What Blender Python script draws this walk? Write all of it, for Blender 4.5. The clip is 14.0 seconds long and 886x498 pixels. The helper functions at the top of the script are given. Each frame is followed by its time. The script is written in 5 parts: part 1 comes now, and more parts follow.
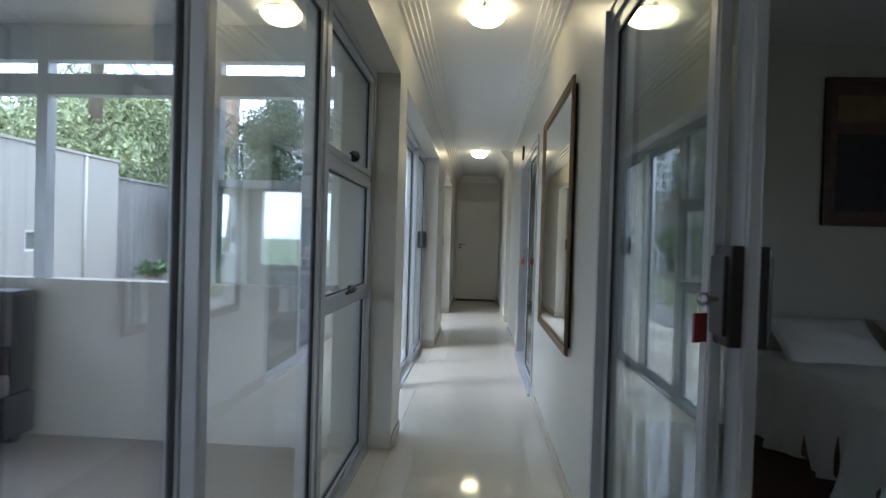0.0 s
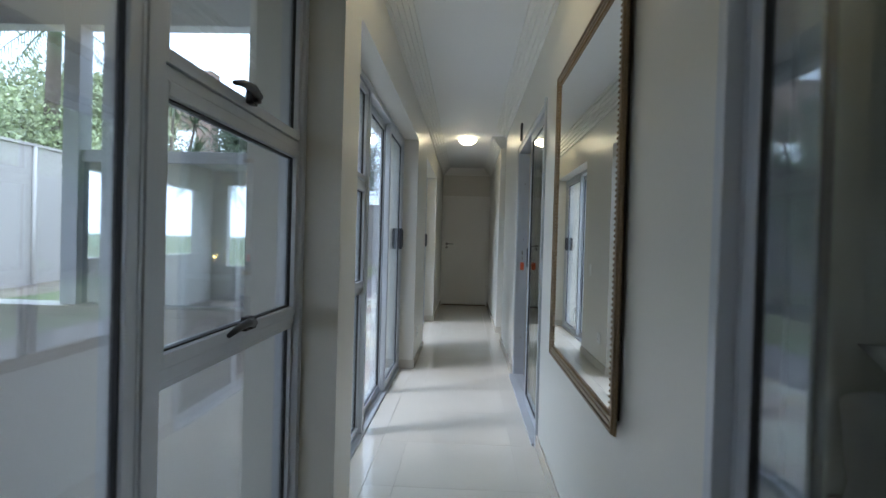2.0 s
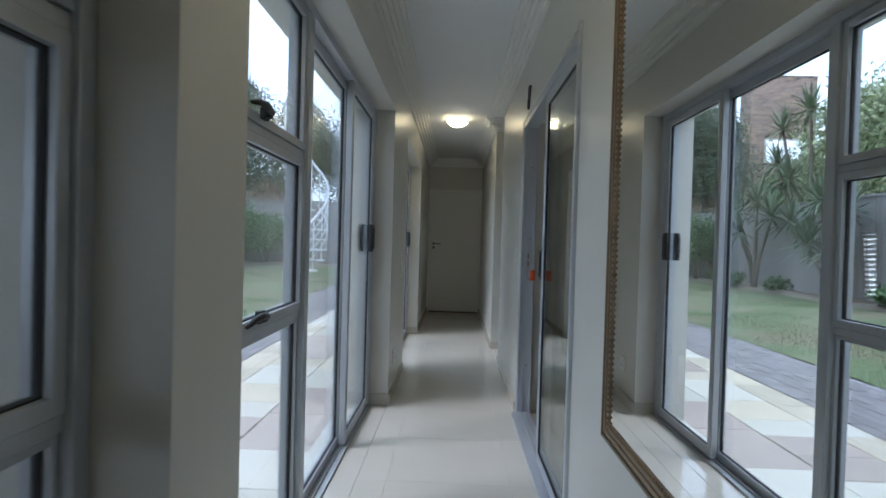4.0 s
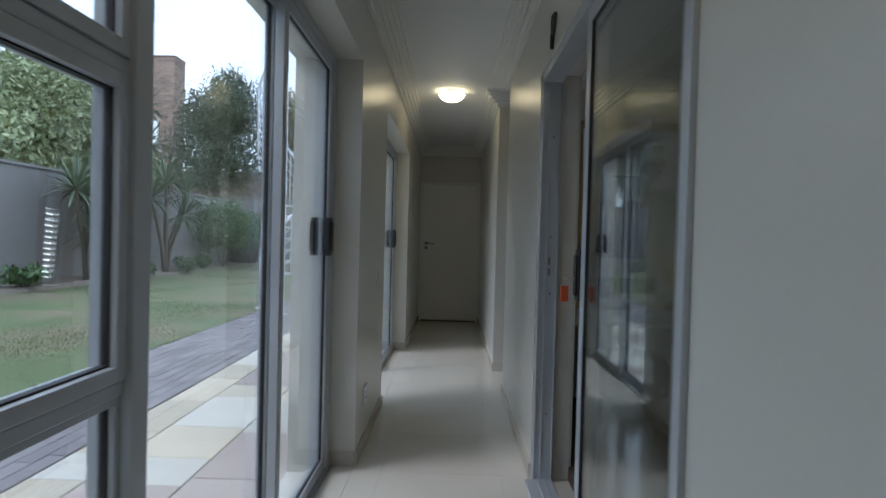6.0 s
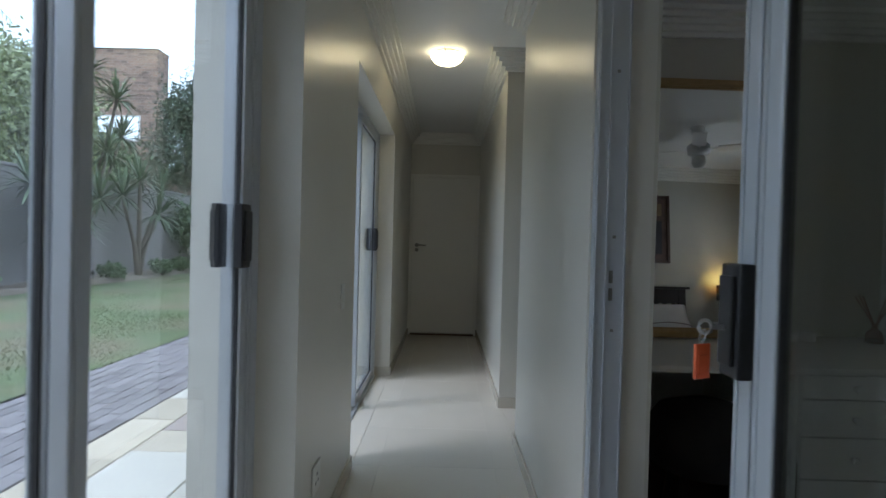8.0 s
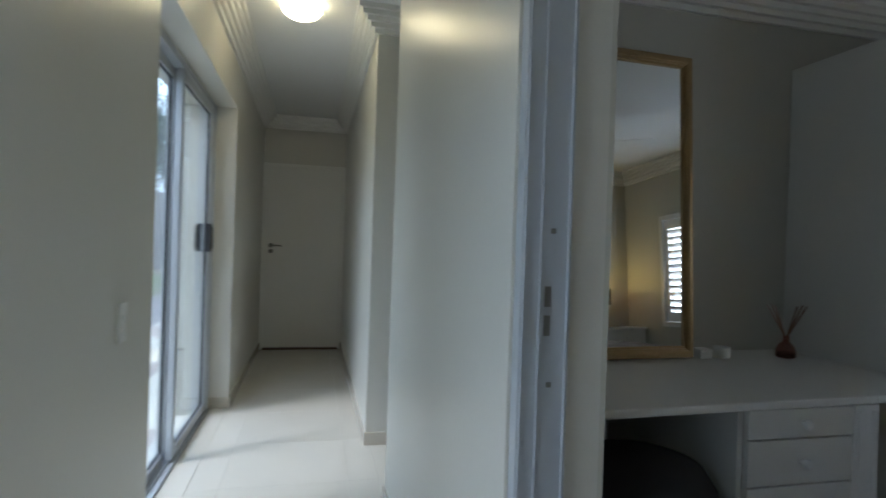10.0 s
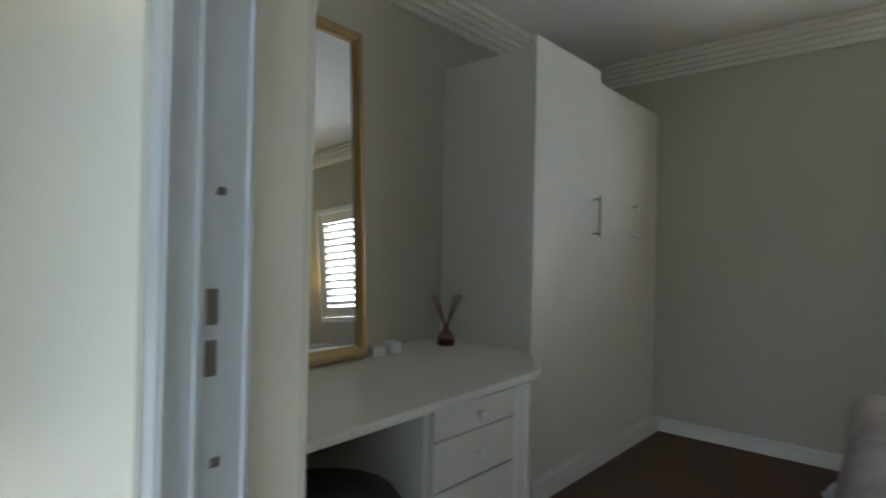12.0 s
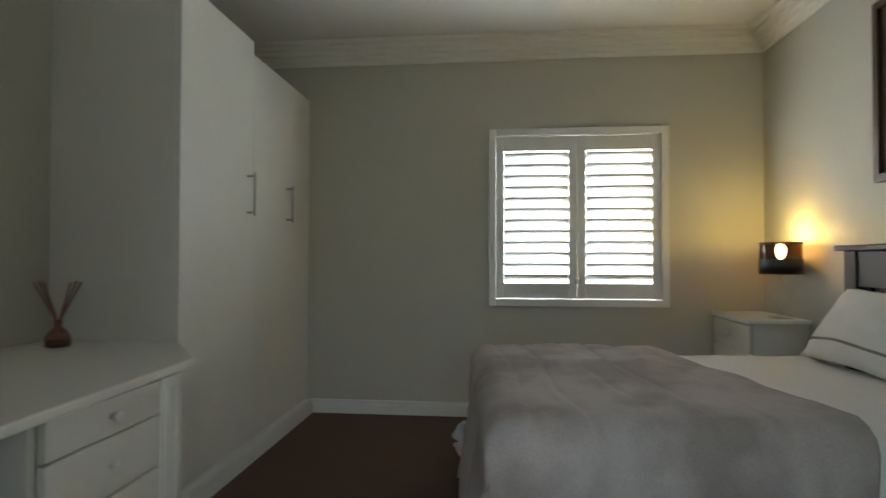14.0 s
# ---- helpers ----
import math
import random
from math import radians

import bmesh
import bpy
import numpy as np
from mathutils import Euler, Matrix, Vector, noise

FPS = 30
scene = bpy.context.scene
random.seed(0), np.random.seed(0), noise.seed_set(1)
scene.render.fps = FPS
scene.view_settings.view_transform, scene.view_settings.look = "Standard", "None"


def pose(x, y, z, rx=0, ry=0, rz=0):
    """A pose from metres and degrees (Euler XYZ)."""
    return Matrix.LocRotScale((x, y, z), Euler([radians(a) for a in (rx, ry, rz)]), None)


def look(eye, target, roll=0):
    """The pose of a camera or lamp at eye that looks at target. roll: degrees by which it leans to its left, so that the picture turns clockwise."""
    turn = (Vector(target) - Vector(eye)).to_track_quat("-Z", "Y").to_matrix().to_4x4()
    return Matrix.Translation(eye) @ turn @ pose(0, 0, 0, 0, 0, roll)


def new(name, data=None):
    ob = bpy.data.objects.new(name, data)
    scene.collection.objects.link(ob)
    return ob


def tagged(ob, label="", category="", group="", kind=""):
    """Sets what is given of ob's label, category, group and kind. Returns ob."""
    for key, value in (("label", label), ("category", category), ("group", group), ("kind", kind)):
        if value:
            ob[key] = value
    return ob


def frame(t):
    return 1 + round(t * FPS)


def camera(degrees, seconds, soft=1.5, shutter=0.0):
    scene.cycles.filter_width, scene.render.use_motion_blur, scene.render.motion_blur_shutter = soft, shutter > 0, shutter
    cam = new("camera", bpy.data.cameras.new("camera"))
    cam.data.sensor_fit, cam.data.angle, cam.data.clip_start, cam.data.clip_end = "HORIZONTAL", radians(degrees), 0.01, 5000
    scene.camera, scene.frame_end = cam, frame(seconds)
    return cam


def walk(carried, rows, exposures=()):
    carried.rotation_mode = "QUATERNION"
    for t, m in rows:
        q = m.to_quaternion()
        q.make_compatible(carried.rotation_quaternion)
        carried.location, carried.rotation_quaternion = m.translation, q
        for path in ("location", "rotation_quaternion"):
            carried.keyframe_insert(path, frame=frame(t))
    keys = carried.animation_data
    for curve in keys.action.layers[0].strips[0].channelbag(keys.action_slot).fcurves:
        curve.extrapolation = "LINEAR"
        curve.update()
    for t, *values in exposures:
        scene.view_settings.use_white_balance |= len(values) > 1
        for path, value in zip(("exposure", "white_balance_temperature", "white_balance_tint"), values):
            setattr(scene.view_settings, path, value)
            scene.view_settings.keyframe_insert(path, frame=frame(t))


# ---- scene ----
cam = camera(77.6, 14.0, 1.5, 0.5)
PATH = [
    (0, (0.467, 1.333, 1.201), (0.342, 3.329, 1.176), 1.7),
    (0.5, (0.457, 1.596, 1.206), (0.346, 3.592, 1.18), 1.7),
    (1, (0.475, 1.865, 1.199), (0.38, 3.862, 1.172), 1.7),
    (1.5, (0.5, 2.133, 1.199), (0.41, 4.131, 1.17), 1.6),
    (2, (0.473, 2.425, 1.206), (0.389, 4.423, 1.179), 1.6),
    (2.5, (0.456, 2.71, 1.212), (0.384, 4.709, 1.183), 1.7),
    (3, (0.461, 3.005, 1.212), (0.401, 5.004, 1.184), 1.8),
    (5.5, (0.464, 4.4, 1.22), (0.434, 6.399, 1.187), 1.4),
    (6, (0.493, 4.686, 1.217), (0.46, 6.686, 1.185), 1.5),
    (6.5, (0.5, 4.948, 1.214), (0.468, 6.948, 1.184), 1.6),
    (7, (0.477, 5.244, 1.22), (0.441, 7.244, 1.191), 1.5),
    (9.5, (0.523, 6.393, 1.216), (0.779, 8.376, 1.2), 1.8),
    (10, (0.558, 6.529, 1.211), (1.018, 8.476, 1.203), 1.9),
    (10.5, (0.573, 6.672, 1.204), (1.324, 8.525, 1.205), 1.6),
    (11, (0.611, 6.768, 1.194), (1.613, 8.499, 1.203), 1.4),
    (11.5, (0.674, 6.872, 1.188), (1.936, 8.424, 1.203), 1.3),
    (12, (0.711, 6.917, 1.185), (2.212, 8.239, 1.204), 1.2),
    (12.5, (0.74, 6.977, 1.185), (2.487, 7.952, 1.209), 0.8),
    (13, (0.745, 7.022, 1.153), (2.637, 7.67, 1.189), 0.5),
    (13.5, (0.747, 7.014, 1.123), (2.704, 7.425, 1.156), 0.3),
    (14, (0.8, 7.018, 1.082), (2.79, 7.213, 1.117), 0.1),
]
EXPOSURES = [(0.0, 0.75, 5650, 17), (3.0, 0.54, 5560, 17), (5.5, -0.15, 5650, 17), (7.0, -0.12, 5740, 17), (9.5, 0.42, 5500, 13), (10.5, 0.80, 5650, 14), (12.0, 1.43, 6000, 12), (12.5, 1.51, 6170, 11), (13.0, 1.40, 6330, 10), (13.5, 1.40, 6390, 10), (14.0, 1.48, 6440, 10)]
walk(cam, [(t, look(eye, target, roll)) for t, eye, target, roll in PATH], EXPOSURES)

# light levels
SKY_STRENGTH, LAMP_GLOW, BEDSIDE, SHUTTER_LIGHT = 2.6, 12.0, 1.9, 11.5

# ---- world, sun, exposure ----
world = bpy.data.worlds.new("world")
scene.world = world
world.use_nodes = True
wn, wl = world.node_tree.nodes, world.node_tree.links
wn.clear()
sky = wn.new("ShaderNodeTexSky")
sky.sky_type, sky.sun_disc = "NISHITA", False
SUN_EL, SUN_ROT = radians(52), radians(215)
sky.sun_elevation, sky.sun_rotation, sky.dust_density = SUN_EL, SUN_ROT, 3.0
sky_gain = wn.new("ShaderNodeMix")
sky_gain.data_type, sky_gain.blend_type = "RGBA", "MULTIPLY"
sky_gain.inputs[0].default_value = 1.0
sky_gain.inputs[7].default_value = (0.10, 0.10, 0.10, 1)
wl.new(sky.outputs[0], sky_gain.inputs[6])
coords = wn.new("ShaderNodeTexCoord")
cloud = wn.new("ShaderNodeTexNoise")
cloud.inputs["Scale"].default_value, cloud.inputs["Detail"].default_value = 2.2, 6
wl.new(coords.outputs["Generated"], cloud.inputs["Vector"])
cover = wn.new("ShaderNodeMapRange")
cover.inputs[1].default_value, cover.inputs[2].default_value = 0.30, 0.55
cover.inputs[3].default_value, cover.inputs[4].default_value = 0.55, 0.95
wl.new(cloud.outputs[0], cover.inputs[0])
sky_mix = wn.new("ShaderNodeMix")
sky_mix.data_type = "RGBA"
sky_mix.inputs[7].default_value = (0.84, 0.97, 1.10, 1)
wl.new(cover.outputs[0], sky_mix.inputs[0])
wl.new(sky_gain.outputs[2], sky_mix.inputs[6])
back = wn.new("ShaderNodeBackground")
back.inputs[1].default_value = SKY_STRENGTH
wl.new(sky_mix.outputs[2], back.inputs[0])
wl.new(back.outputs[0], wn.new("ShaderNodeOutputWorld").inputs[0])

sun = new("sun", bpy.data.lights.new("sun", "SUN"))
sun.data.energy, sun.data.angle, sun.data.color = 1.2, radians(14), (1.0, 0.96, 0.9)
sun.matrix_world = look((0, 0, 30), (14, 6, 9))

# daylight that comes through the shutters
shutter_day = new("shutter_daylight", bpy.data.lights.new("shutter_daylight", "AREA"))
shutter_day.data.shape, shutter_day.data.size, shutter_day.data.size_y = "RECTANGLE", 1.06, 1.08
shutter_day.data.energy, shutter_day.data.color = SHUTTER_LIGHT, (0.93, 0.97, 1.0)
shutter_day.matrix_world = look((4.49, 6.51, 1.35), (0, 6.51, 1.35))
# fill lamp added to brighten the first bedroom, at an unseen, presumed window opening
first_fill = new("first_bedroom_daylight", bpy.data.lights.new("first_bedroom_daylight", "AREA"))
first_fill.data.shape, first_fill.data.size, first_fill.data.size_y = "RECTANGLE", 1.0, 1.0
first_fill.data.energy, first_fill.data.color = 0.6, (0.93, 0.97, 1.0)
first_fill.matrix_world = look((4.49, 1.70, 1.35), (0, 1.70, 1.35))


# ---- materials ----
def mat(name, color, rough=0.6, metal=0.0, var=0.12, scale=8.0, fine=90.0, bump=0.1, dist=0.002, spread=0.0, coat=0.0, spec=0.5, stretch=None, patch=None):
    """A surface with two scales of variation in tone and roughness, and fine relief. spread: change of tone from piece to piece."""
    m = bpy.data.materials.new(name)
    m.use_nodes = True
    n, l = m.node_tree.nodes, m.node_tree.links
    b = n["Principled BSDF"]
    b.inputs["Metallic"].default_value = metal
    b.inputs["Specular IOR Level"].default_value = spec
    b.inputs["Coat Weight"].default_value = coat
    tc = n.new("ShaderNodeTexCoord")
    src = tc.outputs["Object"]
    if stretch:
        mp = n.new("ShaderNodeMapping")
        mp.inputs["Scale"].default_value = stretch
        l.new(src, mp.inputs[0])
        src = mp.outputs[0]
    big, small = n.new("ShaderNodeTexNoise"), n.new("ShaderNodeTexNoise")
    for t, s, d in ((big, scale, 4), (small, fine, 3)):
        t.inputs["Scale"].default_value, t.inputs["Detail"].default_value = s, d
        l.new(src, t.inputs["Vector"])
    both = n.new("ShaderNodeMath")
    both.operation = "ADD"
    l.new(big.outputs[0], both.inputs[0])
    l.new(small.outputs[0], both.inputs[1])
    tone = n.new("ShaderNodeMapRange")
    tone.inputs[1].default_value, tone.inputs[2].default_value = 0.6, 1.4
    tone.inputs[3].default_value, tone.inputs[4].default_value = 1 - var, 1 + var
    l.new(both.outputs[0], tone.inputs[0])
    value = tone.outputs[0]
    if spread:
        info = n.new("ShaderNodeObjectInfo")
        geo = n.new("ShaderNodeNewGeometry")
        add = n.new("ShaderNodeMath")
        add.operation = "ADD"
        l.new(info.outputs["Random"], add.inputs[0])
        l.new(geo.outputs["Random Per Island"], add.inputs[1])
        frac = n.new("ShaderNodeMath")
        frac.operation = "FRACT"
        l.new(add.outputs[0], frac.inputs[0])
        r = n.new("ShaderNodeMapRange")
        r.inputs[3].default_value, r.inputs[4].default_value = 1 - spread, 1 + spread
        l.new(frac.outputs[0], r.inputs[0])
        mul = n.new("ShaderNodeMath")
        mul.operation = "MULTIPLY"
        l.new(value, mul.inputs[0])
        l.new(r.outputs[0], mul.inputs[1])
        value = mul.outputs[0]
    mix = n.new("ShaderNodeVectorMath")
    mix.operation = "SCALE"
    mix.inputs[0].default_value = color
    l.new(value, mix.inputs[3])
    if patch:
        two = n.new("ShaderNodeMix")
        two.data_type = "RGBA"
        edge = n.new("ShaderNodeMapRange")
        edge.inputs[1].default_value, edge.inputs[2].default_value = 0.42, 0.62
        l.new(big.outputs[0], edge.inputs[0])
        l.new(edge.outputs[0], two.inputs[0])
        two.inputs[6].default_value, two.inputs[7].default_value = (*color, 1), (*patch, 1)
        l.new(two.outputs[2], mix.inputs[0])
    l.new(mix.outputs[0], b.inputs["Base Color"])
    rr = n.new("ShaderNodeMapRange")
    rr.inputs[3].default_value, rr.inputs[4].default_value = max(0.02, rough * 0.82), min(1, rough * 1.18)
    l.new(big.outputs[0], rr.inputs[0])
    l.new(rr.outputs[0], b.inputs["Roughness"])
    if bump:
        bp = n.new("ShaderNodeBump")
        bp.inputs["Strength"].default_value, bp.inputs["Distance"].default_value = bump, dist
        l.new(small.outputs[0], bp.inputs["Height"])
        l.new(bp.outputs[0], b.inputs["Normal"])
    return m


def glass_mat(name, tint, low):
    """Thin clear glass; low: how much one face mirrors when seen square on."""
    m = bpy.data.materials.new(name)
    m.use_nodes = True
    n, l = m.node_tree.nodes, m.node_tree.links
    n.remove(n["Principled BSDF"])
    clear, gloss, face, mix = n.new("ShaderNodeBsdfTransparent"), n.new("ShaderNodeBsdfGlossy"), n.new("ShaderNodeLayerWeight"), n.new("ShaderNodeMixShader")
    clear.inputs[0].default_value = (*tint, 1)
    gloss.inputs["Roughness"].default_value = 0.004
    gloss.inputs["Color"].default_value = (0.97, 1.0, 1.0, 1)
    face.inputs[0].default_value = 0.5
    power = n.new("ShaderNodeMath")
    power.operation, power.inputs[1].default_value = "POWER", 5.0
    l.new(face.outputs["Facing"], power.inputs[0])
    amount = n.new("ShaderNodeMapRange")
    amount.inputs[3].default_value, amount.inputs[4].default_value = low, 1.0
    l.new(power.outputs[0], amount.inputs[0])
    l.new(amount.outputs[0], mix.inputs[0])
    l.new(clear.outputs[0], mix.inputs[1])
    l.new(gloss.outputs[0], mix.inputs[2])
    l.new(mix.outputs[0], n["Material Output"].inputs[0])
    return m


def glow(name, color, strength):
    m = bpy.data.materials.new(name)
    m.use_nodes = True
    b = m.node_tree.nodes["Principled BSDF"]
    b.inputs["Base Color"].default_value = (*color, 1)
    b.inputs["Emission Color"].default_value = (*color, 1)
    b.inputs["Emission Strength"].default_value = strength
    return m


def mirror_mat():
    m = bpy.data.materials.new("mirror_silver")
    m.use_nodes = True
    b = m.node_tree.nodes["Principled BSDF"]
    b.inputs["Base Color"].default_value = (0.86, 0.88, 0.87, 1)
    b.inputs["Metallic"].default_value, b.inputs["Roughness"].default_value = 1.0, 0.01
    return m


def brick_mat():
    m = mat("face_brick", (0.42, 0.22, 0.13), 0.9, var=0.2, scale=1.5, fine=30)
    n, l = m.node_tree.nodes, m.node_tree.links
    tex = n.new("ShaderNodeTexBrick")
    tex.inputs["Color1"].default_value, tex.inputs["Color2"].default_value = (0.43, 0.27, 0.20, 1), (0.13, 0.08, 0.068, 1)
    tex.inputs["Mortar"].default_value = (0.36, 0.31, 0.27, 1)
    tex.inputs["Scale"].default_value, tex.inputs["Mortar Size"].default_value = 1.0, 0.016
    tex.inputs["Brick Width"].default_value, tex.inputs["Row Height"].default_value = 0.40, 0.145
    tc, sep, comb, add = n.new("ShaderNodeTexCoord"), n.new("ShaderNodeSeparateXYZ"), n.new("ShaderNodeCombineXYZ"), n.new("ShaderNodeMath")
    l.new(tc.outputs["Object"], sep.inputs[0])
    l.new(sep.outputs[0], add.inputs[0])
    l.new(sep.outputs[1], add.inputs[1])
    l.new(add.outputs[0], comb.inputs[0])
    l.new(sep.outputs[2], comb.inputs[1])
    l.new(comb.outputs[0], tex.inputs["Vector"])
    b = n["Principled BSDF"]
    l.new(tex.outputs[0], b.inputs["Base Color"])
    return m


def leaf_mat(name, a, b2):
    """Leaves that vary from one to the next and let some light through."""
    m = mat(name, a, 0.5, var=0.25, scale=0.7, fine=12, bump=0, spread=0.45)
    b = m.node_tree.nodes["Principled BSDF"]
    b.inputs["Subsurface Weight"].default_value = 0.0
    return m


WALL = mat("wall_paint", (0.625, 0.605, 0.54), 0.33, var=0.025, scale=1.6, fine=140, bump=0.12, dist=0.0012)
ROOM = mat("room_paint", (0.54, 0.525, 0.45), 0.55, var=0.03, scale=1.4, fine=140, bump=0.12, dist=0.0012)
CEIL = mat("ceiling_paint", (0.79, 0.79, 0.77), 0.6, var=0.02, scale=2, fine=120, bump=0.06)
CORN = mat("cornice_paint", (0.80, 0.79, 0.74), 0.45, var=0.03, scale=3, fine=80, bump=0.05)
TILE = mat("porcelain_tile", (0.62, 0.585, 0.50), 0.07, var=0.04, scale=3, fine=220, bump=0.015, dist=0.0006, spread=0.02, coat=0.3)
GROUT = mat("grout", (0.60, 0.565, 0.485), 0.9, scale=10, fine=300)
SKIRT = mat("skirting_tile", (0.56, 0.52, 0.44), 0.2, var=0.05, scale=4, fine=200, bump=0.02)
ALU = mat("anodised_aluminium", (0.49, 0.515, 0.545), 0.36, 0.3, var=0.05, scale=4, fine=260, bump=0.03, dist=0.0004, stretch=(6, 6, 0.6))
RUBBER = mat("black_gasket", (0.02, 0.02, 0.022), 0.6, scale=20, fine=200)
PLASTIC = mat("black_plastic", (0.018, 0.018, 0.02), 0.4, scale=10, fine=180, bump=0.04)
GLASS = glass_mat("window_glass", (0.95, 0.97, 0.965), 0.14)
DOORGLASS = glass_mat("door_glass", (0.84, 0.86, 0.855), 0.045)
MIRROR = mirror_mat()
GOLD = mat("gilt_wood", (0.24, 0.17, 0.10), 0.36, 0.4, var=0.3, scale=9, fine=120, bump=0.3, dist=0.001)
GOLD2 = mat("pale_gilt_wood", (0.37, 0.26, 0.12), 0.4, 0.5, var=0.2, scale=9, fine=120, bump=0.25, dist=0.001)
BEADS = mat("dark_gilt_bead", (0.22, 0.15, 0.075), 0.42, 0.4, var=0.3, scale=20, fine=160)
DOOR = mat("white_door_paint", (0.78, 0.77, 0.72), 0.45, var=0.03, scale=2, fine=120, bump=0.06)
MELAMINE = mat("white_melamine", (0.74, 0.735, 0.69), 0.38, var=0.025, scale=2, fine=160, bump=0.04, dist=0.0006)
TRIM = mat("white_trim_paint", (0.78, 0.78, 0.76), 0.4, var=0.03, scale=4, fine=100, bump=0.05)
STEEL = mat("brushed_steel", (0.55, 0.54, 0.52), 0.32, 0.95, var=0.08, scale=12, fine=240, bump=0.05)
CARPET = mat("brown_carpet", (0.105, 0.062, 0.042), 0.97, var=0.2, scale=5, fine=420, bump=0.9, dist=0.004)
LINEN = mat("white_linen", (0.80, 0.79, 0.77), 0.85, var=0.03, scale=4, fine=300, bump=0.25, dist=0.001)
THROW = mat("grey_fleece", (0.46, 0.415, 0.40), 0.95, var=0.14, scale=3.6, fine=150, bump=0.45, dist=0.003, patch=(0.30, 0.262, 0.25))
PIPING = mat("grey_piping", (0.285, 0.25, 0.23), 0.9, scale=20, fine=200)
BEDBASE = mat("brown_bed_fabric", (0.15, 0.10, 0.075), 0.9, scale=8, fine=300, bump=0.5)
DARKWOOD = mat("dark_stained_wood", (0.024, 0.014, 0.011), 0.5, var=0.35, scale=3, fine=40, bump=0.15, stretch=(1, 1, 12))
FRAMEWOOD = mat("brown_frame_wood", (0.075, 0.04, 0.026), 0.4, var=0.3, scale=5, fine=50, stretch=(1, 1, 8))
PRINT = mat("brown_print", (0.12, 0.07, 0.05), 0.6, var=0.5, scale=3, fine=14, bump=0)
PRINT_DARK = mat("dark_print", (0.035, 0.03, 0.035), 0.6, var=0.4, scale=4, fine=20, bump=0)
BLACKCLOTH = mat("black_upholstery", (0.012, 0.012, 0.014), 0.85, scale=10, fine=250, bump=0.5)
ORANGE = mat("orange_key_tag", (0.75, 0.13, 0.04), 0.35, scale=20, fine=100, bump=0.02)
REDTAG = mat("red_key_tag", (0.30, 0.045, 0.05), 0.35, scale=20, fine=100, bump=0.02)
SHADE = glass_mat("smoked_shade", (0.33, 0.24, 0.18), 0.03)
AMBER = glass_mat("pink_glass", (0.74, 0.52, 0.47), 0.04)
HANDLE = mat("satin_nickel", (0.26, 0.25, 0.23), 0.35, 0.8, var=0.08, scale=12, fine=240, bump=0.03)
CLEAR = glass_mat("clear_glass", (0.93, 0.95, 0.95), 0.05)
REED = mat("brown_reed", (0.27, 0.15, 0.11), 0.8, scale=30, fine=200)
SAND = mat("sandstone", (0.56, 0.49, 0.37), 0.85, var=0.12, scale=3.5, fine=70, bump=0.35, dist=0.003, spread=0.22)
SAND2 = mat("pale_sandstone", (0.60, 0.57, 0.49), 0.85, var=0.10, scale=3.5, fine=70, bump=0.35, dist=0.003, spread=0.12)
SAND3 = mat("mauve_sandstone", (0.40, 0.33, 0.29), 0.85, var=0.14, scale=3.5, fine=70, bump=0.35, dist=0.003, spread=0.15)
PAVER = mat("grey_clay_paver", (0.235, 0.215, 0.215), 0.9, var=0.15, scale=5, fine=80, bump=0.4, dist=0.003, spread=0.22)
JOINT = mat("sand_joint", (0.16, 0.145, 0.125), 0.95, scale=6, fine=120)
LAWN = mat("lawn_soil", (0.115, 0.155, 0.06), 0.97, var=0.35, scale=0.55, fine=14, bump=0.7, dist=0.02, patch=(0.165, 0.145, 0.085))
BLADE = mat("grass_blade", (0.17, 0.23, 0.09), 0.8, var=0.2, scale=0.55, fine=14, bump=0, spread=0.18, patch=(0.22, 0.20, 0.115))
SOIL = mat("planting_bed_soil", (0.20, 0.165, 0.125), 0.97, var=0.35, scale=1.5, fine=30, bump=0.9, dist=0.02)
GARDENWALL = mat("grey_plaster_wall", (0.235, 0.222, 0.214), 0.9, var=0.12, scale=0.6, fine=30, bump=0.3, dist=0.004)
BEIGE = mat("beige_plaster", (0.40, 0.37, 0.33), 0.85, var=0.06, scale=0.9, fine=60, bump=0.3, dist=0.003)
PLASTER = mat("exterior_plaster", (0.60, 0.57, 0.52), 0.85, var=0.05, scale=0.9, fine=60, bump=0.3, dist=0.003)
BRICK = brick_mat()
LEAF_LIGHT = leaf_mat("pale_green_leaf", (0.35, 0.40, 0.21), None)
LEAF_DARK = leaf_mat("dark_green_leaf", (0.065, 0.10, 0.055), None)
LEAF_MID = leaf_mat("mid_green_leaf", (0.085, 0.15, 0.055), None)
LEAF_SPIKE = leaf_mat("dracaena_leaf", (0.11, 0.155, 0.085), None)
BARK = mat("grey_bark", (0.12, 0.095, 0.07), 0.95, var=0.3, scale=6, fine=50, bump=0.8, dist=0.01, stretch=(1, 1, 0.3))
GALV = mat("pale_painted_steel", (0.72, 0.75, 0.77), 0.4, 0.2, var=0.06, scale=6, fine=90, bump=0.04)
COATED = mat("coated_glass", (0.62, 0.68, 0.70), 0.03, 1.0, var=0.03, scale=1.5, fine=12, bump=0)
LAMP = glow("opal_lamp_glass", (1.0, 0.82, 0.43), LAMP_GLOW)
# emission for the board that stands in for sky outside the bedroom window
BOARD_GLOW = glow("backdrop_glow", (0.95, 0.98, 1.0), 1.5)
BULB = glow("lamp_bulb", (1.0, 0.74, 0.36), 14.0)
WHITEPL = mat("white_plastic", (0.72, 0.72, 0.69), 0.35, scale=10, fine=200, bump=0.02)


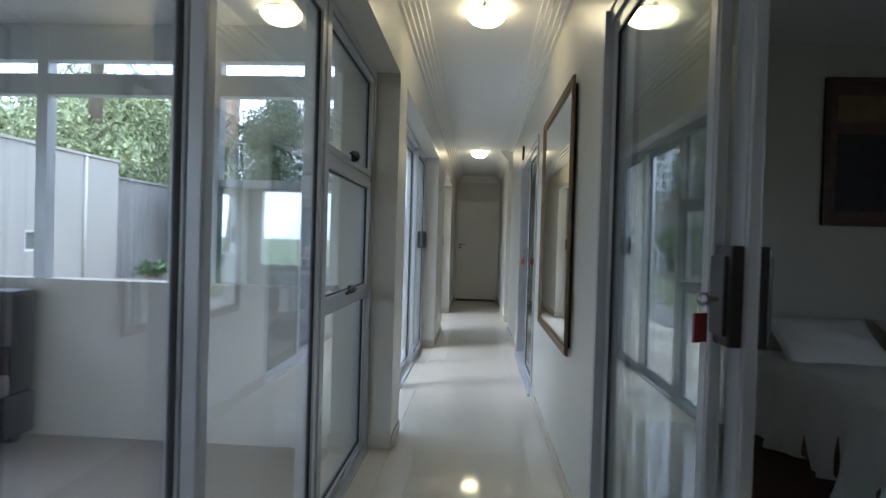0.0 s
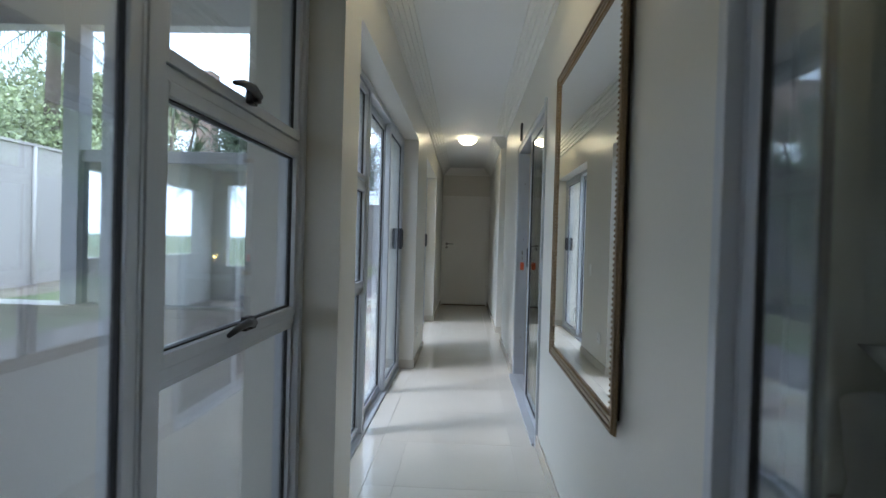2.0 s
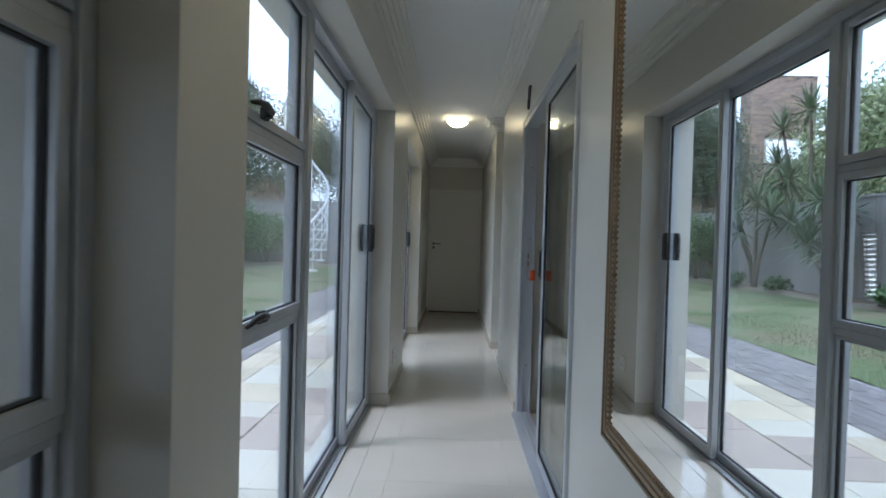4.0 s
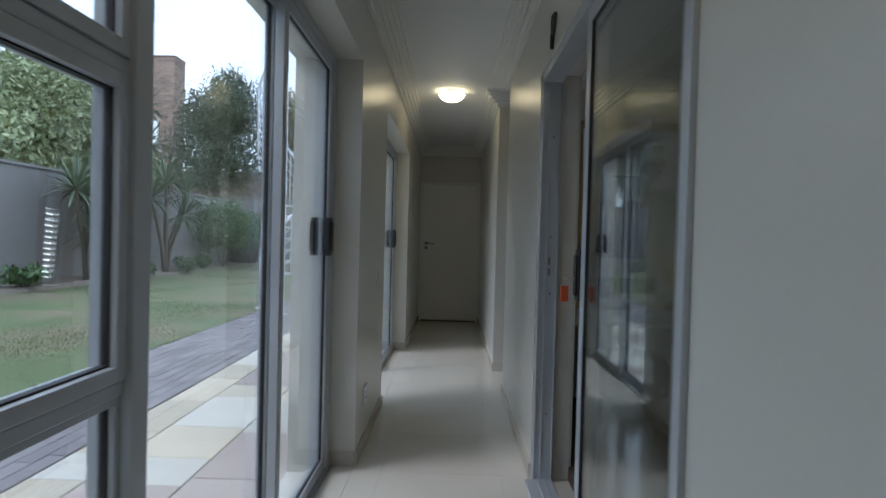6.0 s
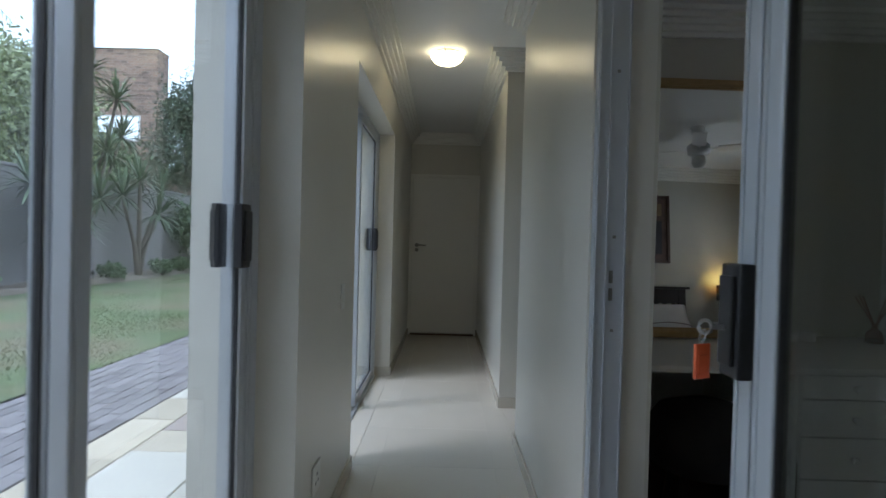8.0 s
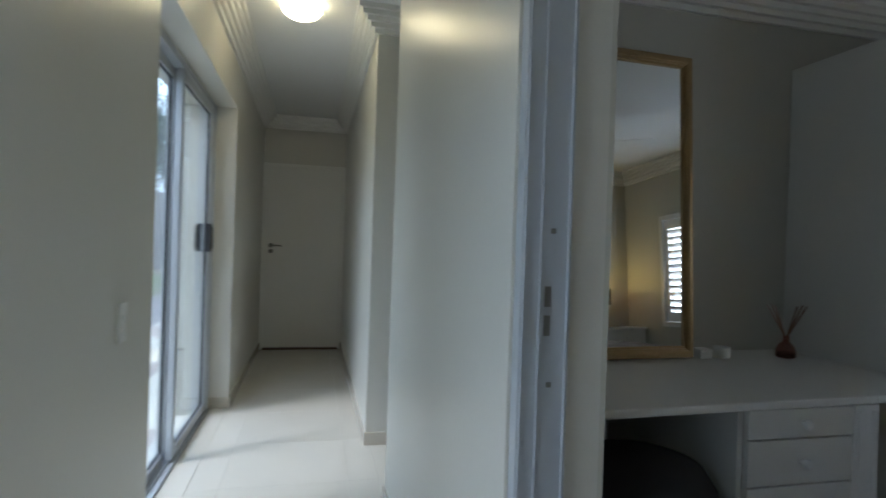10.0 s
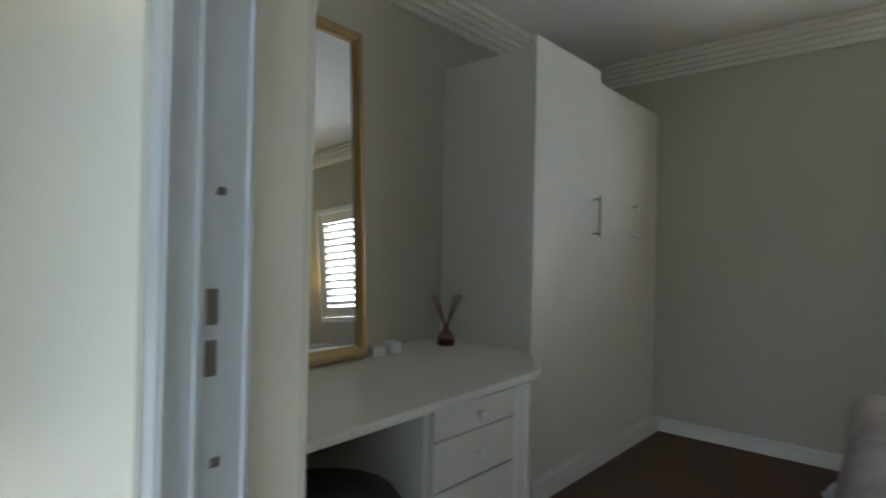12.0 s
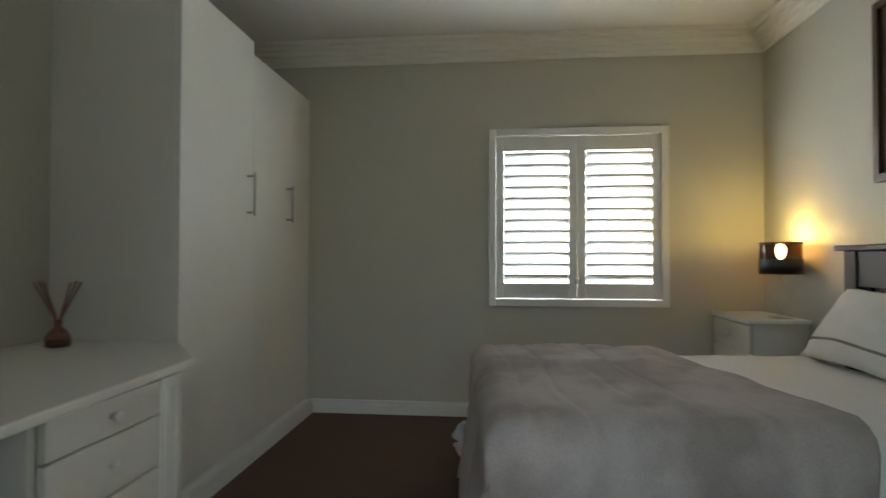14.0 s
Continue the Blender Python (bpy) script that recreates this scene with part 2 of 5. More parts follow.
# ---- building helpers ----
def box(bm, x0, y0, z0, x1, y1, z1, bevel=0.0):
    r = bmesh.ops.create_cube(bm, size=1.0)
    for v in r["verts"]:
        v.co = ((x0 + x1) / 2 + v.co.x * (x1 - x0), (y0 + y1) / 2 + v.co.y * (y1 - y0), (z0 + z1) / 2 + v.co.z * (z1 - z0))
    if bevel:
        edges = {e for v in r["verts"] for e in v.link_edges}
        bmesh.ops.bevel(bm, geom=list(edges), offset=bevel, segments=2, profile=0.6, affect="EDGES")
    return bm


def boxes(*rows, bevel=0.0):
    bm = bmesh.new()
    for r in rows:
        box(bm, *r, bevel=bevel)
    return bm


def tube(bm, points, radius, sides=8, cap=True):
    """A round bar along points."""
    rings = []
    pts = [Vector(p) for p in points]
    for i, p in enumerate(pts):
        d = (pts[min(i + 1, len(pts) - 1)] - pts[max(i - 1, 0)]).normalized()
        a = d.cross(Vector((0, 0, 1)) if abs(d.z) < 0.95 else Vector((1, 0, 0))).normalized()
        b = d.cross(a)
        r = radius[i] if isinstance(radius, (list, tuple)) else radius
        rings.append([bm.verts.new(p + r * (a * math.cos(k * math.tau / sides) + b * math.sin(k * math.tau / sides))) for k in range(sides)])
    for p, q in zip(rings, rings[1:]):
        for k in range(sides):
            f = bm.faces.new((p[k], p[(k + 1) % sides], q[(k + 1) % sides], q[k]))
            f.smooth = True
    if cap:
        bm.faces.new(rings[0][::-1])
        bm.faces.new(rings[-1])
    return bm


def lathe(profile, at=(0, 0, 0), sides=28):
    """A turned body from (radius, height) pairs, bottom to top."""
    bm = bmesh.new()
    rings = [[bm.verts.new((at[0] + r * math.cos(k * math.tau / sides), at[1] + r * math.sin(k * math.tau / sides), at[2] + z)) for k in range(sides)] for r, z in profile]
    for p, q in zip(rings, rings[1:]):
        for k in range(sides):
            f = bm.faces.new((p[k], p[(k + 1) % sides], q[(k + 1) % sides], q[k]))
            f.smooth = True
    if profile[0][0] > 0.0005:
        bm.faces.new(rings[0][::-1])
    if profile[-1][0] > 0.0005:
        bm.faces.new(rings[-1])
    return bm


def origin(ob):
    p = Vector((0, 0, 0))
    while ob:
        p += ob.location
        ob = ob.parent
    return p


def part(name, bm, material, parent=None, label="", smooth=False):
    """Links a bmesh, built in the world's metres, as one mesh under a thing or a part."""
    me = bpy.data.meshes.new(name)
    if parent:
        bmesh.ops.translate(bm, vec=-origin(parent), verts=bm.verts)
    bmesh.ops.recalc_face_normals(bm, faces=bm.faces)
    if smooth:
        for f in bm.faces:
            f.smooth = True
    bm.to_mesh(me)
    bm.free()
    me.materials.append(material)
    ob = new(name, me)
    ob.parent = parent
    if label:
        ob["label"] = label
    return ob


def thing(name, at, label, category, group="", kind=""):
    ob = new(name)
    ob.location = at
    ob.empty_display_size = 0.1
    return tagged(ob, label, category, group, kind)


def solid(name, bm, material, label, category="", kind="structure", smooth=False):
    return tagged(part(name, bm, material, None, "", smooth), label, category, "", kind)


def ring_frame(x0, x1, y0, y1, z0, z1, w, bevel=0.003):
    """A rectangular frame in the plane of y and z."""
    return boxes((x0, y0, z0, x1, y0 + w, z1), (x0, y1 - w, z0, x1, y1, z1), (x0, y0 + w, z0, x1, y1 - w, z0 + w), (x0, y0 + w, z1 - w, x1, y1 - w, z1), bevel=bevel)


def ring_frame_xz(y0, y1, x0, x1, z0, z1, w, bevel=0.003):
    return boxes((x0, y0, z0, x0 + w, y1, z1), (x1 - w, y0, z0, x1, y1, z1), (x0 + w, y0, z0, x1 - w, y1, z0 + w), (x0 + w, y0, z1 - w, x1 - w, y1, z1), bevel=bevel)


def cloth(x0, x1, y0, y1, nx, ny, height):
    """A sheet over a grid; height gives the point for u, v in 0..1."""
    bm = bmesh.new()
    g = [[bm.verts.new(height(x0 + (x1 - x0) * i / nx, y0 + (y1 - y0) * j / ny)) for j in range(ny + 1)] for i in range(nx + 1)]
    for i in range(nx):
        for j in range(ny):
            bm.faces.new((g[i][j], g[i + 1][j], g[i + 1][j + 1], g[i][j + 1])).smooth = True
    return bm


# ---- the plan ----
RW, RW2 = 0.925, 0.902         # the passage's second face, before and after the side opening
END = 12.990
CEILZ, CORNZ = 2.61, 2.475
HEAD, DH = 2.158, 2.070        # heads of the garden bays and of the room doors
LOUT = -0.36                   # outside face of the garden wall of the passage
GX = -0.180                    # plane of the garden glazing
BAYS = ((1.58, 4.470), (4.77, 7.605), (8.70, 10.739))
D1, D2 = (1.57, 3.435), (5.684, 7.515)
WE, ST, SX1 = 9.110, 9.859, 2.70  # the side opening: its two corners and its depth
RIN = 1.120                    # bedroom side of the partition
N2, S2, E2 = 8.82, 5.38, 4.366  # second bedroom
RCEIL, RCORN = 2.495, 2.360    # its ceiling and the foot of its cornice
N1, S1 = 5.235, 0.80           # first bedroom
GROUND = -0.10

# ---- large structure ----
ends = [-1.6] + [v for b in BAYS for v in b] + [END]
rows = [(LOUT, ends[i], GROUND, 0, ends[i + 1], 2.75) for i in range(0, len(ends), 2)]
rows += [(LOUT, a, HEAD, 0, b, 2.75) for a, b in BAYS]
rows += [(LOUT, a, GROUND, 0, b, -0.045) for a, b in BAYS]
solid("wall_west", boxes(*rows), WALL, "off-white plastered passage wall with three glazed openings", "wall")
rows = [(RW, -1.6, -0.1, RIN, D1[0], 2.75), (RW, D1[1], -0.1, RIN, D2[0], 2.75), (RW, D2[1], -0.1, RIN, WE, 2.75)]
rows += [(RW, a, DH, RIN, b, 2.75) for a, b in (D1, D2)]
rows += [(RW2, ST, -0.1, 1.16, END, 2.75)]
solid("wall_east", boxes(*rows), WALL, "off-white plastered passage wall with two door openings", "wall")
solid("wall_side_opening", boxes((1.16, ST, -0.1, SX1, ST + 0.12, 2.75), (RIN, WE - 0.12, -0.1, SX1, WE, 2.75), (SX1, WE - 0.12, -0.1, SX1 + 0.12, ST + 0.12, 2.75)), WALL, "off-white walls of the short side passage", "wall")
solid("wall_end", boxes((LOUT, END, -0.1, 1.16, END + 0.15, 2.75)), WALL, "off-white wall that closes the passage", "wall")
solid("wall_start", boxes((LOUT, -1.75, -0.1, RIN, -1.6, 2.75)), WALL, "off-white wall behind the start of the passage", "wall")
solid("ceiling", boxes((LOUT, -1.75, CEILZ, RIN, END + 0.15, 2.75), (RIN, WE - 0.12, CEILZ, SX1 + 0.12, ST + 0.12, 2.75)), CEIL, "white painted plaster ceiling of the passage", "ceiling")

# bedrooms
solid("wall_bedroom_north", boxes((RIN, N2, -0.1, E2, N2 + 0.15, 2.75)), ROOM, "beige painted bedroom wall behind the dressing table", "wall")
solid("wall_bedroom_middle", boxes((RIN, N1, -0.1, E2, S2, 2.75)), ROOM, "beige painted wall between the two bedrooms", "wall")
WY0, WY1, WZ0, WZ1 = 5.976, 7.043, 0.808, 1.888
# the opening from y 1.15 to 2.25 is unseen, added to light the first bedroom
solid("wall_bedroom_east", boxes((E2, S1 - 0.15, -0.1, E2 + 0.24, 1.15, 2.75), (E2, 1.15, -0.1, E2 + 0.24, 2.25, WZ0), (E2, 1.15, WZ1, E2 + 0.24, 2.25, 2.75), (E2, 2.25, -0.1, E2 + 0.24, WY0, 2.75), (E2, WY1, -0.1, E2 + 0.24, N2 + 0.15, 2.75), (E2, WY0, -0.1, E2 + 0.24, WY1, WZ0), (E2, WY0, WZ1, E2 + 0.24, WY1, 2.75)), ROOM, "beige painted bedroom wall with a shuttered window", "wall")
solid("wall_bedroom_south", boxes((RIN, S1 - 0.15, -0.1, E2, S1, 2.75)), ROOM, "beige painted far wall of the first bedroom", "wall")
solid("wall_bedroom_lining", boxes((RIN, S1, -0.002, RIN + 0.012, D1[0], CEILZ), (RIN, D1[1], -0.002, RIN + 0.012, N1, CEILZ), (RIN, S2, -0.002, RIN + 0.012, D2[0], CEILZ), (RIN, D2[1], -0.002, RIN + 0.012, N2, CEILZ), (RIN, D1[0], DH, RIN + 0.012, D1[1], CEILZ), (RIN, D2[0], DH, RIN + 0.012, D2[1], CEILZ)), ROOM, "beige painted bedroom side of the passage wall", "wall")
solid("ceiling_bedroom", boxes((RIN, S2 - 0.05, RCEIL, E2, N2 + 0.05, 2.75)), CEIL, "white painted bedroom ceiling", "ceiling")
solid("ceiling_first_bedroom", boxes((RIN, S1 - 0.1, CEILZ, E2, N1 + 0.05, 2.75)), CEIL, "white painted ceiling of the first bedroom", "ceiling")
solid("floor_bedroom", boxes((RIN, S2, -0.1, E2, N2, 0.068)), CARPET, "dark brown bedroom carpet", "carpet")
solid("floor_first_bedroom", boxes((RIN, S1, -0.1, E2, N1, 0.004)), CARPET, "dark brown carpet of the first bedroom", "carpet")
solid("threshold_1", boxes((RW, D1[0], -0.1, RIN, D1[1], -0.001)), SKIRT, "pale tiled threshold under the sliding door", "threshold")
solid("threshold_2", boxes((RW, D2[0], -0.1, RIN, D2[1], -0.001)), SKIRT, "pale tiled threshold under the bedroom sliding door", "threshold")


# cornices: stepped plaster
def cornice_run(bm, a, b, axis, face, sign, foot=CORNZ, lap=0):
    """Five plaster steps along a wall; lap: 1 where the run's start turns an outer corner."""
    for i in range(5):
        w, z0, z1 = 0.022 + 0.026 * i, foot + 0.027 * i, foot + 0.027 * (i + 1)
        lo, hi = sorted((face, face + sign * w))
        if axis == "y":
            box(bm, lo, a, z0, hi, b, z1)
        else:
            box(bm, a - lap * w, lo, z0, b, hi, z1)


bm = bmesh.new()
cornice_run(bm, -1.6, END, "y", 0.0, 1)
cornice_run(bm, -1.6, WE, "y", RW, -1)
cornice_run(bm, ST, END, "y", RW2, -1)
cornice_run(bm, 0.0, RW2, "x", END, -1)
cornice_run(bm, RW2, SX1, "x", ST, -1, CORNZ, 1)
cornice_run(bm, RW, SX1, "x", WE, 1, CORNZ, 1)
solid("cornice", bm, CORN, "white stepped plaster cornice along the passage", "cornice")
bm = bmesh.new()
cornice_run(bm, RIN, E2, "x", N2, -1, RCORN)
cornice_run(bm, RIN, E2, "x", S2, 1, RCORN)
cornice_run(bm, S2, N2, "y", E2, -1, RCORN)
cornice_run(bm, S2, N2, "y", RIN + 0.012, 1, RCORN)
solid("cornice_bedroom", bm, CORN, "white stepped plaster cornice round the bedroom", "cornice")

# skirtings
rows = []
sk = 0.012
for a, b in zip(ends[0::2], ends[1::2]):
    rows.append((0, a, 0, sk, b, 0.078))
for a, b in BAYS:
    rows += [(GX + 0.03, b - sk, 0, 0.0, b, 0.078), (GX + 0.03, a, 0, 0.0, a + sk, 0.078)]
rows += [(RW - sk, -1.6, 0, RW, D1[0], 0.078), (RW - sk, D1[1], 0, RW, D2[0], 0.078), (RW - sk, D2[1], 0, RW, WE + sk, 0.078), (RW, WE, 0, SX1, WE + sk, 0.078)]
rows += [(RW2 - sk, ST - sk, 0, RW2, END, 0.078), (RW2, ST - sk, 0, SX1, ST, 0.078)]
solid("baseboard", boxes(*rows, bevel=0.002), SKIRT, "cream tile skirting along the passage", "skirting")
rows = []
for z0, z1, d in ((0.0, 0.128, 0.020), (0.128, 0.135, 0.009), (0.135, 0.156, 0.016)):
    rows += [(E2 - d, S2, z0, E2, 8.264, z1), (RIN + 0.012, S2, z0, E2 - d, S2 + d, z1)]
solid("baseboard_bedroom", boxes(*rows, bevel=0.002), TRIM, "white moulded bedroom skirting board", "skirting")


# ---- glazing ----
def pane(parent, x, y0, y1, z0, z1, glass=GLASS):
    ob = part("pane", boxes((x - 0.003, y0, z0, x + 0.003, y1, z1)), glass, parent, "clear glass pane")
    ob.visible_shadow = False
    return ob


def gasket(parent, x0, x1, y0, y1, z0, z1, w=0.005):
    return part("gasket", ring_frame(x0, x1, y0, y1, z0, z1, w, 0), RUBBER, parent, "black rubber gasket")


def lock_box(parent, x, side, y0, y1, z0, z1):
    """A black pull handle with lock on a sliding panel's stile."""
    lo, hi = sorted((x, x + side * 0.026))
    bm = boxes((lo, y0, z0, hi, y1, z1), bevel=0.005)
    lo2, hi2 = sorted((x + side * 0.026, x + side * 0.034))
    box(bm, lo2, y0 + 0.010, z0 + 0.02, hi2, y1 - 0.010, z1 - 0.02, bevel=0.003)
    return part("handle", bm, PLASTIC, parent, "black plastic pull handle with lock")


def slide_panel(parent, x, y0, y1, z0, z1, label="", w=0.052, thick=0.017, glass=GLASS):
    fr = part("sliding_panel", ring_frame(x - thick, x + thick, y0, y1, z0, z1, w), ALU, parent, label or "grey aluminium sliding panel frame")
    gasket(fr, x - 0.008, x + 0.008, y0 + w - 0.001, y1 - w + 0.001, z0 + w - 0.001, z1 - w + 0.001)
    pane(fr, x, y0 + w - 0.004, y1 - w + 0.004, z0 + w - 0.004, z1 - w + 0.004, glass)
    # the fine raised lines along the stiles
    bm = boxes((x - thick - 0.002, y0 + 0.012, z0, x + thick + 0.002, y0 + 0.016, z1), (x - thick - 0.002, y1 - 0.016, z0, x + thick + 0.002, y1 - 0.012, z1))
    part("stile_rib", bm, ALU, fr)
    return fr


def stay(parent, x, y, z, length):
    """A black casement fastener: a plate and a curved lever."""
    bm = boxes((x, y - 0.022, z - 0.018, x + 0.018, y + 0.022, z + 0.022), (x + 0.012, y - 0.014, z - 0.012, x + 0.032, y + 0.014, z + 0.016), bevel=0.003)
    pts = [(x + 0.030, y, z + 0.004), (x + 0.036, y - length * 0.35, z + 0.012), (x + 0.036, y - length * 0.7, z + 0.008), (x + 0.032, y - length, z - 0.004)]
    tube(bm, pts, [0.011, 0.012, 0.010, 0.006], 8)
    part("stay_handle", bm, PLASTIC, parent, "black casement fastener")


def casement_column(parent, y0, y1, lever):
    """Three lights one over the other: an awning, a second awning and a fixed pane."""
    z_low, z_mid = 0.908, 1.540
    part("transom", boxes((GX - 0.028, y0, z_low - 0.015, GX + 0.028, y1, z_low + 0.015), bevel=0.003), ALU, parent)
    part("transom", boxes((GX - 0.028, y0, z_mid - 0.015, GX + 0.028, y1, z_mid + 0.015), bevel=0.003), ALU, parent)
    for a, b in ((z_low + 0.015, z_mid - 0.015), (z_mid + 0.015, HEAD - 0.045)):
        s = part("sash", ring_frame(GX - 0.02, GX + 0.034, y0 + 0.002, y1 - 0.002, a + 0.002, b - 0.002, 0.031), ALU, parent, "grey aluminium awning sash")
        gasket(s, GX + 0.002, GX + 0.018, y0 + 0.032, y1 - 0.032, a + 0.032, b - 0.032)
        pane(s, GX + 0.01, y0 + 0.029, y1 - 0.029, a + 0.029, b - 0.029)
        stay(s, GX + 0.034, (y0 + y1) / 2 - 0.02, a + 0.036, lever)
    f = part("fixed_light", ring_frame(GX - 0.02, GX + 0.022, y0 + 0.001, y1 - 0.001, 0.041, z_low - 0.016, 0.016), ALU, parent)
    gasket(f, GX - 0.008, GX + 0.008, y0 + 0.016, y1 - 0.016, 0.056, z_low - 0.031)
    pane(f, GX, y0 + 0.014, y1 - 0.014, 0.055, z_low - 0.029)


def garden_bay(name, y0, y1, column, lock_y):
    """A glazed bay; column: the stretch taken by the awning column, or None. The rest is a pair of sliding panels."""
    w = thing(name, (GX, (y0 + y1) / 2, -0.045), "grey aluminium glazed bay with sliding door facing the garden", "sliding door", "", "structure")
    part("outer_frame", ring_frame(GX - 0.045, GX + 0.045, y0 + 0.001, y1 - 0.001, -0.045, HEAD - 0.001, 0.042), ALU, w)
    part("sill_track", boxes((GX - 0.05, y0 + 0.043, -0.044, GX + 0.055, y1 - 0.043, 0.012), (GX + 0.018, y0 + 0.043, 0.012, GX + 0.024, y1 - 0.043, 0.024), bevel=0.002), ALU, w)
    a, b = y0 + 0.042, y1 - 0.042
    if column:
        c0, c1 = column
        if c0 <= y0 + 0.1:
            part("mullion", boxes((GX - 0.045, c1, -0.003, GX + 0.045, c1 + 0.06, HEAD - 0.043), bevel=0.003), ALU, w)
            casement_column(w, a, c1, 0.17)
            a = c1 + 0.06
        else:
            part("mullion", boxes((GX - 0.045, c0 - 0.06, -0.003, GX + 0.045, c0, HEAD - 0.043), bevel=0.003), ALU, w)
            casement_column(w, c0, b, 0.17)
            b = c0 - 0.06
    m = (a + b) / 2
    if lock_y == "far":
        b -= 0.045 if name == "window_2" else 0.088
        m += 0.015 if name == "window_3" else 0.04
    far = slide_panel(w, GX - 0.020, a, m + 0.03, 0.013, HEAD - 0.044)
    near = slide_panel(w, GX + 0.024, m - 0.03, b, 0.026, HEAD - 0.044)
    if lock_y == "far":
        part("jamb", boxes((GX - 0.045, b + 0.001, 0.013, GX + 0.045, y1 - 0.043, HEAD - 0.043), (GX + 0.045, b + 0.018, 0.013, GX + 0.049, b + 0.024, HEAD - 0.043), bevel=0.002), ALU, w, "wide grey aluminium jamb")
        lock_box(near, GX + 0.041, 1, b - 0.12, b - 0.05, 1.125, 1.315)
        lock_box(near, GX - 0.005, -1, b - 0.11, b - 0.05, 1.125, 1.315)
    else:
        lock_box(far, GX - 0.003, 1, a + 0.015, a + 0.085, 1.125, 1.315)
    return w


garden_bay("window_1", *BAYS[0], (3.505, BAYS[0][1]), "near")
garden_bay("window_2", *BAYS[1], (BAYS[1][0], 5.765), "far")
garden_bay("window_3", *BAYS[2], None, "far")


def key_bunch(name, x, y, z, label, material):
    """A key that stands out of a lock towards -x, with a tag on a ring."""
    k = thing(name, (x, y, z), label, "key")
    bm = boxes((x - 0.022, y - 0.0015, z - 0.004, x, y + 0.0015, z + 0.004))
    tube(bm, [(x - 0.030 + 0.011 * math.cos(a * math.tau / 12), y, z + 0.011 * math.sin(a * math.tau / 12)) for a in range(13)], 0.0032, 6)
    part("key", bm, STEEL, k, "steel key in the lock")
    part("ring", tube(bmesh.new(), [(x - 0.034 + 0.004 * math.sin(a * math.tau / 12), y + 0.009 * math.cos(a * math.tau / 12), z - 0.016 + 0.012 * math.sin(a * math.tau / 12)) for a in range(13)], 0.0012, 6), STEEL, k)
    tag = boxes((x - 0.050, y - 0.003, z - 0.086, x - 0.018, y + 0.003, z - 0.028), (x - 0.045, y - 0.0045, z - 0.080, x - 0.023, y + 0.0045, z - 0.046), bevel=0.0014)
    bmesh.ops.rotate(tag, cent=(x - 0.034, y, z - 0.028), matrix=Matrix.Rotation(radians(24), 3, "Z"), verts=tag.verts)
    part("tag", tag, material, k, "plastic key tag")
    return k


def room_door(name, y0, y1, edge, lock_side):
    """A double sliding glass door in the partition, pushed open; edge: the free end of the moving panel."""
    w = thing(name, (0.97, (y0 + y1) / 2, -0.001), "grey aluminium sliding glass door standing open", "sliding door", "", "structure")
    f0, f1, xa, xb = RW + 0.006, 1.028, 0.955, 0.988
    fa, fb = RW - 0.014, f0 if lock_side == "far" else RW - 0.014
    part("outer_frame", boxes((fa, y0 + 0.001, 0.0, f1, y0 + 0.035, DH - 0.001), (fb, y1 - 0.035, 0.0, f1, y1 - 0.001, DH - 0.001), (f0, y0 + 0.035, DH - 0.045, f1, y1 - 0.035, DH - 0.001), bevel=0.003), ALU, w)
    rows = [(x, y1 - 0.041 if lock_side == "far" else y0 + 0.035, 0.02, x + 0.005, y1 - 0.035 if lock_side == "far" else y0 + 0.041, DH - 0.046) for x in (f0 + 0.004, xa + 0.012, f1 - 0.006)]
    part("jamb_rib", boxes(*rows), ALU, w)
    part("sill_track", boxes((RW - 0.03, y0 + 0.035, 0.0, f1, y1 - 0.035, 0.014), (xa - 0.002, y0 + 0.035, 0.014, xa + 0.003, y1 - 0.035, 0.022), (xb - 0.002, y0 + 0.035, 0.014, xb + 0.003, y1 - 0.035, 0.022), bevel=0.002), ALU, w)
    half = (y1 - y0) / 2
    if lock_side == "far":
        slide_panel(w, xa, y0 + 0.036, y0 + half + 0.02, 0.023, DH - 0.046, thick=0.012, glass=DOORGLASS)
        p = slide_panel(w, xb, edge - half + 0.02, edge, 0.023, DH - 0.046, thick=0.012, glass=DOORGLASS)
        lock_box(p, xb - 0.012, -1, edge - 0.06, edge + 0.002, 1.008, 1.196)
        part("inner_pull", boxes((xb + 0.012, edge - 0.05, 1.02, xb + 0.022, edge - 0.012, 1.18), bevel=0.003), PLASTIC, p, "flat black pull on the room side")
    else:
        slide_panel(w, xa, y1 - half - 0.02, y1 - 0.036, 0.023, DH - 0.046, thick=0.012, glass=DOORGLASS)
        p = slide_panel(w, xb, edge, edge + half - 0.02, 0.023, DH - 0.046, w=0.075, thick=0.012, glass=DOORGLASS)
        lock_box(p, xb - 0.012, -1, edge + 0.01, edge + 0.095, 1.014, 1.211)
        lock_box(p, xb + 0.012, 1, edge + 0.01, edge + 0.075, 1.014, 1.211)
    j, s = (y1 - 0.035, -1) if lock_side == "far" else (y0 + 0.035, 1)
    for z0, z1 in ((1.052, 1.090), (1.106, 1.144)):
        lo, hi = sorted((j, j + s * 0.002))
        part("keep_slot", boxes((0.979, lo, z0, 0.991, hi, z1)), HANDLE, w, "dark slot of the lock keep")
    for z in (0.961, 1.247, 1.75, 0.35):
        lo, hi = sorted((j, j + s * 0.003))
        part("screw", boxes((0.987, lo, z - 0.005, 0.997, hi, z + 0.005), bevel=0.001), HANDLE, w)
    return w


